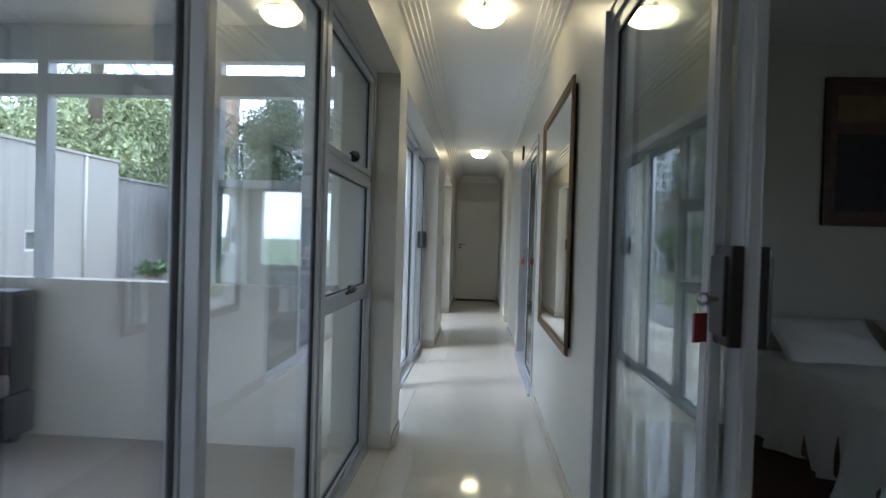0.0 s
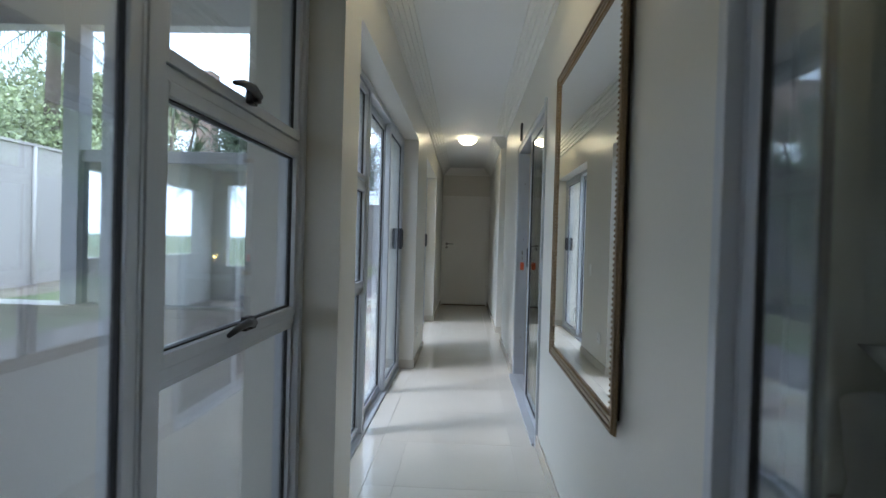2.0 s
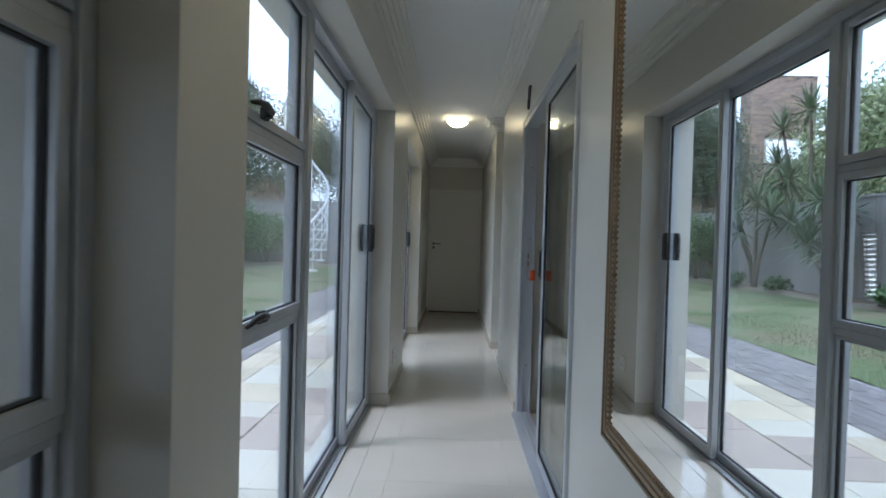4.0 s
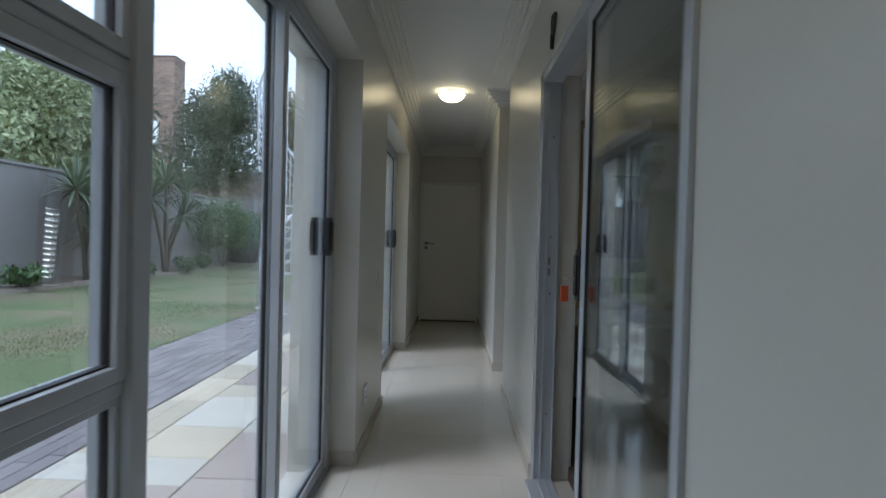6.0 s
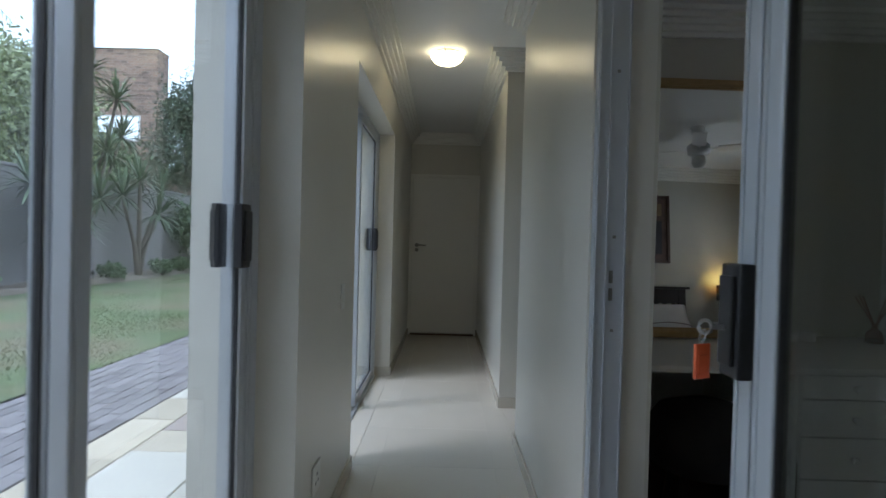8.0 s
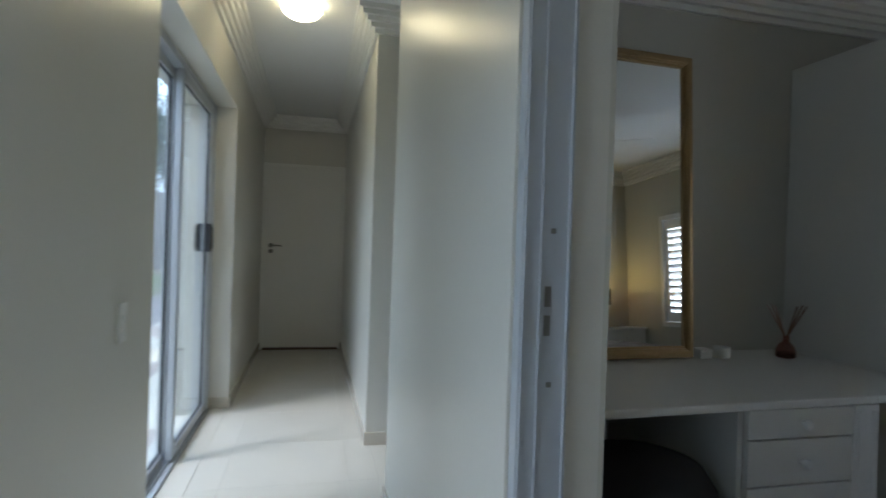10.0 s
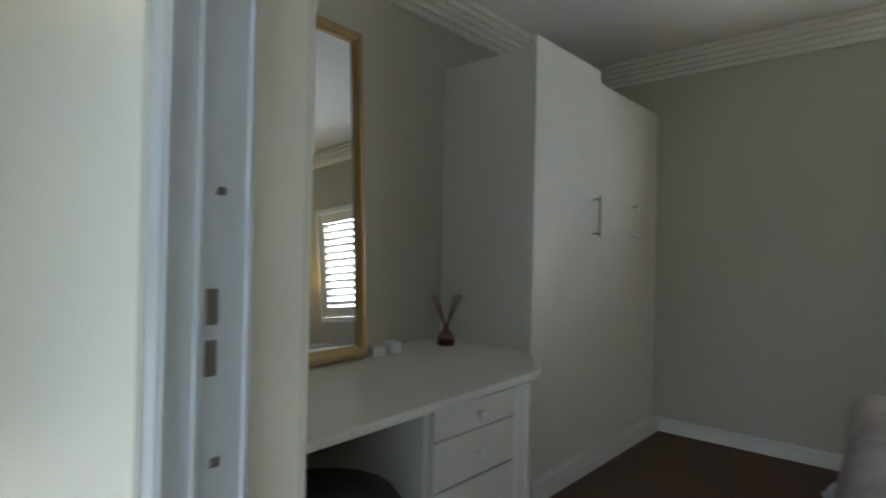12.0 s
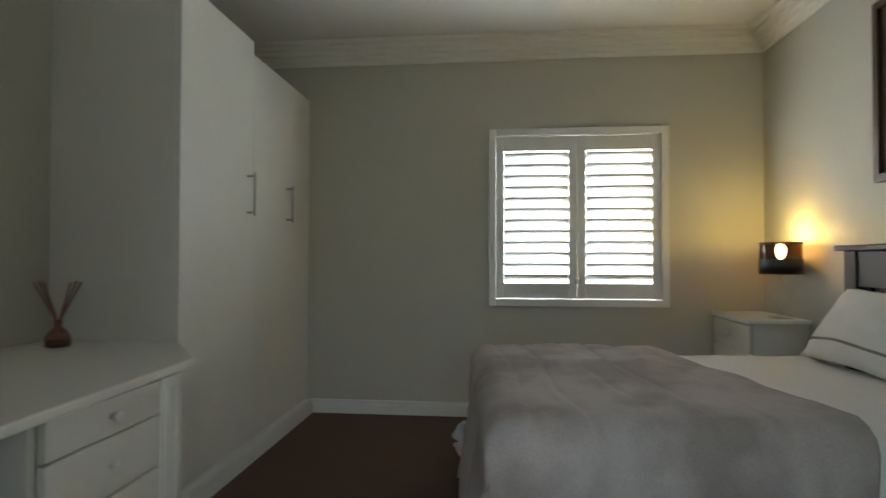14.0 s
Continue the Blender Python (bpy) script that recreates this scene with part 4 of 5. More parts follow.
tagged(th, "grey fleece throw spread over the bed's foot", "throw")
thicken(th, 0.010)
hem = []
for i in range(40):
    x = BX0 + 0.02 + (BX1 - BX0 - 0.04) * i / 39
    n1 = noise.noise(Vector((x * 3.1 + 7.3, 6.144 * 3.1, 0.3)))
    n2 = noise.noise(Vector((x * 9.0, 6.144 * 9.0 + 7.3, 1.7)))
    hem.append((x, 6.144, BT + 0.032 + 0.012 * (0.9 * n1 + 0.5 * n2)))
part("hem", tube(bmesh.new(), hem, 0.006, 6), PIPING, th, "darker stitched hem")
bm = cloth(BX1 - 0.10, BX1 + 0.09, BY1 + 0.03, BY1 + 0.10, 16, 8, lambda u, v: (u + 0.02 * math.sin(v * 60), v + 0.018 * math.sin(u * 55), 0.30 - 1.1 * (u - BX1 + 0.10) + 0.03 * math.sin(v * 70 + u * 20)))
part("sheet_corner", bm, LINEN, b, "white sheet corner hanging below the throw")
thicken(b.children[-1], 0.008)
# the throw lies askew, its hem running off towards the foot
for ob in (th, th.children[0]):
    for v in ob.data.vertices:
        v.co.y += 0.095 * (v.co.x - 2.34) * min(1, max(0, (BY1 - v.co.y) / (BY1 - 6.144)))
SWING = Matrix.Translation((2.79, 6.3, 0)) @ Matrix.Rotation(radians(4.2), 4, "Z") @ Matrix.Translation((-2.79, -6.3, 0))
for ob in (b, th):
    ob.matrix_basis = SWING @ ob.matrix_basis
hb = thing("headboard", (2.75, S2 + 0.04, 0), "dark stained slatted wooden headboard against the wall", "headboard")
for x in (2.02, 3.40):
    part("post", boxes((x, S2 + 0.014, 0.0, x + 0.08, S2 + 0.065, 1.12), bevel=0.005), DARKWOOD, hb)
part("rail", boxes((2.10, S2 + 0.02, 0.40, 3.40, S2 + 0.05, 0.66), bevel=0.005), DARKWOOD, hb)
part("rail", boxes((2.10, S2 + 0.018, 0.96, 3.40, S2 + 0.055, 1.12), bevel=0.005), DARKWOOD, hb)
part("cap", boxes((1.98, S2 + 0.008, 1.121, 3.52, S2 + 0.085, 1.145), bevel=0.005), DARKWOOD, hb, "overhanging cap")
for i in range(13):
    x = 2.15 + i * 0.100
    part("slat", boxes((x - 0.022, S2 + 0.026, 0.66, x + 0.022, S2 + 0.044, 0.96), bevel=0.003), DARKWOOD, hb)
pillow("pillow", (3.15, 5.535, BT + 0.168), (0.38, 0.66, 0.18), (0, 56, 90), "plump white pillow with grey ribbon trim")

# nightstand and lamp
ns = thing("nightstand", (4.08, 5.5, 0), "white bedside cabinet with drawers", "nightstand")
part("body", boxes((3.84, S2 + 0.02, 0.02, 4.345, 5.680, 0.742), bevel=0.003), MELAMINE, ns)
part("top", boxes((3.82, S2 + 0.018, 0.7425, 4.350, 5.712, 0.765), bevel=0.006), MELAMINE, ns)
for z0, z1 in ((0.585, 0.732), (0.42, 0.575), (0.255, 0.41), (0.06, 0.245)):
    dr = part("drawer", boxes((3.85, 5.681, z0, 4.335, 5.697, z1), bevel=0.003), MELAMINE, ns, "white drawer front")
    bm = lathe([(0.008, 0), (0.008, 0.012), (0.016, 0.018), (0.017, 0.026), (0.010, 0.031)], (0, 0, 0), 16)
    bmesh.ops.rotate(bm, cent=(0, 0, 0), matrix=Matrix.Rotation(radians(-90), 3, "X"), verts=bm.verts)
    bmesh.ops.translate(bm, vec=(4.09, 5.697, (z0 + z1) / 2), verts=bm.verts)
    part("knob", bm, TRIM, dr, "round white knob")
LX, LY, LZ = 3.925, 5.50, 0.7655
lp = thing("table_lamp", (LX, LY, LZ), "glass table lamp with a smoked dark shade, switched on", "table lamp")
part("base", lathe([(0.062, 0.0), (0.065, 0.006), (0.055, 0.012), (0.016, 0.018), (0.012, 0.03)], (LX, LY, LZ), 28), CLEAR, lp, "clear glass foot")
part("stem", lathe([(0.012, 0.03), (0.03, 0.055), (0.034, 0.08), (0.02, 0.11), (0.011, 0.125), (0.024, 0.15), (0.028, 0.17), (0.012, 0.20), (0.010, 0.245)], (LX, LY, LZ), 28), CLEAR, lp, "turned clear glass stem")
part("socket", lathe([(0.013, 0.245), (0.018, 0.25), (0.018, 0.30), (0.014, 0.305)], (LX, LY, LZ), 20), STEEL, lp)
part("bulb", lathe([(0.010, 0.306), (0.013, 0.32), (0.024, 0.345), (0.027, 0.365), (0.022, 0.385), (0.010, 0.397), (0.001, 0.399)], (LX, LY, LZ), 20), BULB, lp, "glowing filament bulb")
shade = part("shade", lathe([(0.102, 0.238), (0.102, 0.405)], (LX, LY, LZ), 40), SHADE, lp, "smoked dark drum shade")
bm = shade.data
bpy_bm = bmesh.new()
bpy_bm.from_mesh(bm)
bmesh.ops.delete(bpy_bm, geom=[f for f in bpy_bm.faces if len(f.verts) > 4], context="FACES")
bpy_bm.to_mesh(bm)
bpy_bm.free()
shade.visible_shadow = True
for zz in (0.239, 0.404):
    part("hoop", tube(bmesh.new(), [(LX + 0.102 * math.cos(k * math.tau / 36), LY + 0.102 * math.sin(k * math.tau / 36), LZ + zz) for k in range(37)], 0.003, 6), DARKWOOD, lp, "dark rim")
part("band", lathe([(0.1035, 0.240), (0.1035, 0.318)], (LX, LY, LZ), 40), PLASTIC, lp, "opaque dark lower band")
lamp = new("bedside_light", bpy.data.lights.new("bedside_light", "POINT"))
lamp.location = (LX, LY, LZ + 0.415)
lamp.data.energy, lamp.data.color, lamp.data.shadow_soft_size = BEDSIDE, (1.0, 0.66, 0.15), 0.025


def picture(name, label, axis, face, a0, a1, z0, z1, sign):
    """A framed print; axis: the wall runs along x or y."""
    p = thing(name, ((a0 + a1) / 2, face, z0) if axis == "x" else (face, (a0 + a1) / 2, z0), label, "picture")
    lo, hi = sorted((face + sign * 0.001, face + sign * 0.03))
    part("frame", ring_frame_xz(lo, hi, a0, a1, z0, z1, 0.035, 0.004), FRAMEWOOD, p, "dark brown wooden frame")
    lo, hi = sorted((face + sign * 0.002, face + sign * 0.012))
    part("print", boxes((a0 + 0.034, lo, z0 + 0.034, a1 - 0.034, hi, z1 - 0.034)), PRINT, p, "brown abstract print")
    lo, hi = sorted((face + sign * 0.012, face + sign * 0.014))
    part("print_block", boxes((a0 + 0.09, lo, z0 + 0.10, a1 - 0.09, hi, z0 + 0.62 * (z1 - z0))), PRINT_DARK, p, "dark blue square in the print")
    part("print_band", boxes((a0 + 0.09, lo, z0 + 0.70 * (z1 - z0), a1 - 0.09, hi, z0 + 0.88 * (z1 - z0))), BEADS, p, "ochre band in the print")
    return p


picture("picture", "brown abstract print in a dark frame above the headboard", "x", S2, 2.14, 3.33, 1.41, 2.18, 1)

# ceiling fan
FX, FY = 2.85, 6.85
fn = thing("ceiling_fan", (FX, FY, RCEIL), "white ceiling fan with a glass light below", "ceiling fan")
part("canopy", lathe([(0.02, -0.07), (0.055, -0.05), (0.06, 0.0)], (FX, FY, RCEIL), 24), TRIM, fn)
part("downrod", lathe([(0.012, -0.14), (0.012, -0.06)], (FX, FY, RCEIL), 12), TRIM, fn)
part("motor", lathe([(0.05, -0.26), (0.09, -0.24), (0.095, -0.17), (0.06, -0.14), (0.02, -0.135)], (FX, FY, RCEIL), 28), TRIM, fn)
part("light_bowl", lathe([(0.001, -0.37), (0.04, -0.36), (0.06, -0.32), (0.05, -0.265)], (FX, FY, RCEIL), 24), WHITEPL, fn, "frosted white glass bowl")
for k in range(4):
    a = k * math.tau / 4 + 0.5
    bm = boxes((0.09, -0.012, -0.004, 0.16, 0.012, 0.004), (0.15, -0.055, -0.003, 0.55, 0.055, 0.003), bevel=0.002)
    bmesh.ops.transform(bm, matrix=Matrix.Translation((FX, FY, RCEIL - 0.205)) @ Matrix.Rotation(a, 4, "Z") @ Matrix.Rotation(radians(10), 4, "X"), verts=bm.verts)
    part("blade", bm, TRIM, fn, "white fan blade")

# ---- first bedroom ----
b = bed("double_bed", 2.30, 3.80, N1 - 1.95, N1 - 0.06, 0.54, "double bed with white covers in the first bedroom", False, N1, -1)
part("cover", drape(2.30, 3.80, N1 - 1.95, N1 - 0.08, 0.54, 0.48, 0.05, 0.014, 4.0, "wes"), LINEN, b, "white cotton bed cover")
thicken(b.children[-1], 0.012)
pillow("pillow", (2.68, N1 - 0.30, 0.645), (0.46, 0.68, 0.17), (0, 35, -90), "plump white pillow against the wall", False)
pillow("pillow", (3.40, N1 - 0.30, 0.645), (0.46, 0.68, 0.17), (0, 35, -90), "plump white pillow against the wall", False)
picture("picture", "brown and blue abstract print in a dark frame", "x", N1, 2.78, 3.46, 1.39, 2.39, -1)


# ---- garden ----
def sheet(name, x0, x1, y0, y1, z, material, label, category, n=1, amp=0.0):
    bm = cloth(x0, x1, y0, y1, n, n, lambda u, v: (u, v, z + amp * noise.noise(Vector((u * 0.35, v * 0.35, 2.0)))))
    return solid(name, bm, material, label, category)


sheet("ground", -600, 600, -600, 600, GROUND - 0.16, LAWN, "dull green ground that reaches the horizon", "ground")
sheet("lawn", -9.0, -2.90, -14, 28.8, GROUND - 0.012, LAWN, "patchy green lawn with worn brown spots", "lawn", 60, 0.03)
solid("planting_bed", cloth(-10.0, -8.2, -14, 29.6, 14, 90, lambda u, v: (u, v, GROUND + 0.03 + 0.10 * noise.noise(Vector((u * 0.9, v * 0.9, 0))) + (0.05 if u < -8.4 else -0.12))), SOIL, "sandy planting bed along the garden wall", "flower bed")
solid("planting_bed_far", cloth(-8.3, -0.4, 27.9, 29.6, 60, 14, lambda u, v: (u, v, GROUND + 0.03 + 0.10 * noise.noise(Vector((u * 0.9, v * 0.9, 4))) + (0.05 if v > 28.1 else -0.12))), SOIL, "sandy planting bed at the garden's end", "flower bed")
solid("path_base", boxes((-2.92, -14, GROUND - 0.15, LOUT, 29, GROUND - 0.022)), JOINT, "sandy bed between the paving stones", "paving bed")
solid("garden_wall", boxes((-9.75, -2, -0.4, -9.5, 29.75, 2.68), (-9.80, -2, 2.68, -9.45, 29.8, 2.75), (-9.5, 29.5, -0.4, -0.3, 29.75, 2.85), (-9.45, 29.45, 2.85, -0.3, 29.8, 2.92), bevel=0.01), GARDENWALL, "tall grey plastered garden wall with a flat coping", "garden wall")
solid("house_front", boxes((LOUT - 0.0, END + 0.15, -0.2, 1.16, 29.75, 2.75), (-0.36, -1.9, 2.751, 4.8, 29.75, 2.95)), PLASTER, "pale plastered side of the house", "house wall")
solid("house_back", boxes((E2 + 0.24, S1 - 0.15, 2.4, E2 + 0.60, N2 + 0.15, 2.75)), PLASTER, "pale plastered eaves above the bedroom window", "eaves")

# covered patio beside the first bay
VX, VY = -4.6, 4.64
solid("patio_roof", boxes((VX - 0.2, -4.0, 2.50, LOUT - 0.002, VY + 0.12, 2.66), bevel=0.005), CEIL, "white flat roof of the covered patio", "roof")
# unseen walls added to dim the patio; their openings let some sky back in
solid("patio_back_wall", boxes((VX - 0.2, -4.0, GROUND, VX, VY + 0.12, 0.85), (VX - 0.2, -4.0, 2.05, VX, VY + 0.12, 2.499), (VX - 0.2, -4.0, 0.85, VX, -3.4, 2.05), (VX - 0.2, 2.6, 0.85, VX, VY + 0.12, 2.05), (VX, -4.0, GROUND, LOUT - 0.002, -3.85, 0.60), (VX, -4.0, 2.20, LOUT - 0.002, -3.85, 2.499), (VX, -4.0, 0.60, -4.3, -3.85, 2.20), (-0.7, -4.0, 0.60, LOUT - 0.002, -3.85, 2.20)), PLASTER, "unseen pale plastered walls added to set the light in the covered patio", "wall")
solid("patio_low_wall", boxes((VX + 0.001, VY, GROUND, LOUT - 0.003, VY + 0.11, 0.86), (VX + 0.001, VY - 0.02, 0.8605, LOUT - 0.003, VY + 0.13, 0.90), bevel=0.004), PLASTER, "pale low wall at the patio's end", "wall")
ps = thing("patio_screen", (-2.4, VY + 0.05, 0.90), "grey aluminium screen with a strip of top lights", "window", "", "structure")
for x in (-4.55, -3.40, -2.30, -1.18, -0.40):
    part("post", boxes((x - 0.035, VY + 0.01, 0.9005, x + 0.035, VY + 0.09, 2.498), bevel=0.003), ALU, ps)
for a, b2 in ((-4.515, -3.435), (-3.365, -2.335), (-2.265, -1.215), (-1.145, -0.435)):
    part("transom", boxes((a, VY + 0.01, 2.06, b2, VY + 0.09, 2.19), bevel=0.003), ALU, ps)
    part("header", boxes((a, VY + 0.01, 2.275, b2, VY + 0.09, 2.498), bevel=0.003), ALU, ps)
part("mid_rail", boxes((-1.145, VY + 0.03, 1.50, -0.435, VY + 0.07, 1.55), bevel=0.003), ALU, ps)
part("coated_pane", boxes((-1.1445, VY + 0.045, 0.902, -0.4355, VY + 0.053, 1.499)), COATED, ps, "coated glass pane that mirrors the bright sky")
solid("patio_floor", boxes((VX + 0.001, -3.849, GROUND - 0.02, LOUT - 0.004, VY - 0.001, GROUND + 0.012)), SAND3, "brownish stone floor of the covered patio", "floor")
st2 = thing("patio_sofa", (-3.35, 4.24, GROUND + 0.008), "dark woven patio sofa with grey cushions by the low wall", "sofa")
part("base", boxes((-4.5, 3.76, -0.04, -2.25, 4.58, 0.22), bevel=0.02), DARKWOOD, st2, "dark woven base")
part("back", boxes((-4.5, 4.40, 0.2205, -2.25, 4.58, 0.84), bevel=0.03), DARKWOOD, st2)
for x in (-4.5, -2.40):
    part("arm", boxes((x, 3.76, 0.2205, x + 0.15, 4.395, 0.52), bevel=0.02), DARKWOOD, st2)
for x in (-4.34, -3.17):
    part("cushion", boxes((x, 3.77, 0.221, x + 0.95, 4.38, 0.36), bevel=0.04), THROW, st2, "grey seat cushion")
for x in (-4.42, -2.33):
    for y in (3.84, 4.50):
        part("foot", boxes((x - 0.03, y - 0.03, GROUND + 0.008, x + 0.03, y + 0.03, -0.0405), bevel=0.004), DARKWOOD, st2)

nb = thing("neighbour_house", (-9.9, 6.0, -0.2), "pale beige plastered neighbour's wall with a small window", "house")
part("wall", boxes((-10.2, -2, -0.2, -9.43, 12.80, 3.10), (-10.2, 13.26, -0.2, -9.43, 15.9, 3.10), (-10.2, 12.80, -0.2, -9.43, 13.26, 0.72), (-10.2, 12.80, 1.20, -9.43, 13.26, 3.10), (-10.25, -2, 3.101, -9.38, 15.95, 3.17), bevel=0.01), BEIGE, nb)
nw = part("window", ring_frame(-9.52, -9.46, 12.801, 13.259, 0.721, 1.199, 0.05), TRIM, nb, "small white window")
part("pane", boxes((-9.50, 12.845, 0.765, -9.49, 13.215, 1.155)), GLASS, nw)
# black sheet behind the pane in place of the shade indoors
part("backing", boxes((-10.0, 12.81, 0.73, -9.98, 13.25, 1.19)), PLASTIC, nb, "black sheet that stands in for the window's unlit inside")
part("downpipe", tube(bmesh.new(), [(-9.40, 14.6, -0.1), (-9.40, 14.6, 3.1)], 0.045, 10), PLASTER, nb)

# grass blades, densest near the path
rng = np.random.default_rng(5)
N = 60000
gy = rng.uniform(4.5, 24, N)
gx = -2.9 - 5.4 * rng.random(N) ** 1.3
keep = np.array([noise.noise(Vector((a * 0.55, b * 0.55, 9.0))) > -0.22 + 0.45 * random.random() - 0.15 for a, b in zip(gx, gy)])
gx, gy = gx[keep], gy[keep]
N = len(gx)
ga, gh = rng.uniform(0, math.tau, N), rng.uniform(-0.004, 0.012, N)
dx, dy = np.cos(ga) * 0.007, np.sin(ga) * 0.007
lx, ly = rng.normal(0, 0.016, N), rng.normal(0, 0.016, N)
v = np.empty((N, 3, 3))
v[:, 0] = np.c_[gx - dx, gy - dy, np.full(N, GROUND - 0.03)]
v[:, 1] = np.c_[gx + dx, gy + dy, np.full(N, GROUND - 0.03)]
v[:, 2] = np.c_[gx + lx, gy + ly, GROUND + gh]
me = bpy.data.meshes.new("grass")
me.from_pydata(v.reshape(-1, 3).tolist(), [], np.arange(3 * N).reshape(-1, 3).tolist())
me.materials.append(BLADE)
tagged(new("grass", me), "short green grass blades on the lawn", "grass", "", "stuff")


def leaf_cloud(centres, count, size, seed, long=1.7):
    """Leaf cards over lumpy crowns: rows of centre and radii."""
    r = np.random.default_rng(seed)
    vs, fs = [], []
    weights = np.array([c[3] * c[4] for c in centres])
    for i, c in enumerate(centres):
        n = int(count * weights[i] / weights.sum())
        d = r.normal(size=(n, 3))
        d /= np.linalg.norm(d, axis=1)[:, None]
        rad = r.random(n) ** 0.33 * (1 + 0.4 * r.random(n) ** 3)
        lump = np.array([1 + 0.6 * noise.noise(Vector((p * 2.7 + np.array(c[:3]) * 0.7).tolist())) + 0.42 * noise.noise(Vector((p * 6.5).tolist())) for p in d])
        p = np.array(c[:3]) + d * (rad * lump)[:, None] * np.array(c[3:6])
        a = r.normal(size=(n, 3)) + d * 0.4 + np.array((0, 0, -0.25))
        a /= np.linalg.norm(a, axis=1)[:, None]
        b = np.cross(a, r.normal(size=(n, 3)))
        b /= np.linalg.norm(b, axis=1)[:, None]
        s = size * r.uniform(0.6, 1.35, n)[:, None]
        base = len(vs) * 4
        q = np.stack((p - a * s * long / 2, p + b * s * 0.36, p + a * s * long / 2, p - b * s * 0.36), 1)
        vs.extend(q)
        fs.extend((base + 4 * k, base + 4 * k + 1, base + 4 * k + 2, base + 4 * k + 3) for k in range(n))
    return np.array(vs).reshape(-1, 3), fs


def crown(parent, centres, count, size, seed, material, label=""):
    vs, fs = leaf_cloud(centres, count, size, seed)
    me = bpy.data.meshes.new("crown")
    me.from_pydata((vs - np.array(origin(parent))).tolist(), [], fs)
    me.materials.append(material)
    ob = new("crown", me)
    ob.parent = parent
    if label:
        ob["label"] = label
    return ob


def tree(at, label, blobs, count, size, seed, material, trunk_r):
    t = thing("tree", at, label, "tree", "trees behind the garden wall")
    x, y, z = at
    bm = bmesh.new()
    low = min(c[2] for c in blobs) - 0.3
    tube(bm, [(x, y, z), (x + 0.1, y, z + (low - z) * 0.5), (x, y + 0.1, low)], [trunk_r, trunk_r * 0.8, trunk_r * 0.65], 10)
    part("trunk", bm, BARK, t, "grey-brown bark")
    for c in blobs:
        part("limb", tube(bmesh.new(), [(x, y + 0.1, low - 0.1), ((x + c[0]) / 2 + 0.15, (y + c[1]) / 2, (low + c[2]) / 2), (c[0], c[1], c[2] + c[5] * 0.4)], [trunk_r * 0.5, trunk_r * 0.34, trunk_r * 0.12], 7), BARK, t)
    crown(t, blobs, count, size, seed, material, "uneven crown of small leaves")
    return t


tree((-13.2, 22.0, -0.2), "broad pale green tree behind the garden wall", [(-13.4, 23.7, 4.6, 2.0, 2.0, 1.8), (-12.6, 21.6, 4.9, 1.9, 1.7, 1.6), (-14.2, 20.3, 4.5, 2.2, 2.0, 1.9), (-13.6, 25.6, 4.3, 1.6, 1.5, 1.4), (-12.9, 22.6, 6.0, 1.3, 1.4, 0.9), (-12.4, 17.8, 3.6, 1.9, 2.0, 1.4), (-13.8, 15.1, 3.2, 2.0, 2.0, 1.3)], 64000, 0.11, 11, LEAF_LIGHT, 0.22)
tree((-11.9, 33.1, -0.2), "tall dark green tree behind the garden wall", [(-12.6, 32.9, 5.0, 1.7, 1.5, 1.7), (-10.9, 33.3, 5.4, 1.8, 1.5, 1.8), (-11.9, 33.1, 7.4, 1.6, 1.5, 1.4), (-10.7, 33.0, 7.6, 1.3, 1.3, 1.2), (-12.8, 33.2, 6.9, 1.0, 1.0, 1.1), (-11.3, 33.4, 8.9, 1.0, 1.0, 0.8)], 30000, 0.10, 12, LEAF_DARK, 0.25)
tree((-8.6, 35.1, -0.2), "dark green tree with a feathery top", [(-8.8, 35.0, 5.6, 1.5, 1.4, 1.9), (-7.6, 35.2, 6.6, 1.3, 1.3, 1.6), (-6.4, 35.1, 5.4, 1.6, 1.4, 1.8), (-8.6, 35.0, 8.2, 1.0, 1.0, 0.9)], 18000, 0.11, 13, LEAF_DARK, 0.2)
tree((-16.4, 28.8, -0.2), "mid green tree in front of the brick house", [(-16.2, 28.9, 4.2, 1.8, 1.6, 1.3), (-14.6, 29.3, 4.0, 1.6, 1.4, 1.2)], 8000, 0.14, 14, LEAF_MID, 0.18)


def shrub(at, r, h, count, seed, material, label):
    s = thing("shrub", at, label, "shrub", "shrubs in the planting bed")
    x, y, z = at
    bm = bmesh.new()
    rr = random.Random(seed)
    tips = []
    for k in range(5):
        a = k * math.tau / 5 + rr.random()
        tip = (x + 0.55 * r * math.cos(a), y + 0.55 * r * math.sin(a), z + h * rr.uniform(0.55, 0.8))
        tips.append(tip)
        tube(bm, [(x, y, z - 0.05), ((x + tip[0]) / 2, (y + tip[1]) / 2, z + h * 0.35), tip], [0.03, 0.02, 0.008], 6)
    part("stems", bm, BARK, s)
    crown(s, [(*t, r * 0.55, r * 0.55, h * 0.32) for t in tips] + [(x, y, z + h * 0.65, r * 0.7, r * 0.7, h * 0.35)], count, 0.09, seed, material)


shrub((-8.6, 26.4, GROUND), 1.25, 2.5, 5200, 31, LEAF_MID, "leafy green shrub before the garden wall")
shrub((-8.3, 28.9, GROUND), 1.1, 2.2, 4200, 32, LEAF_MID, "leafy green shrub in the garden's corner")
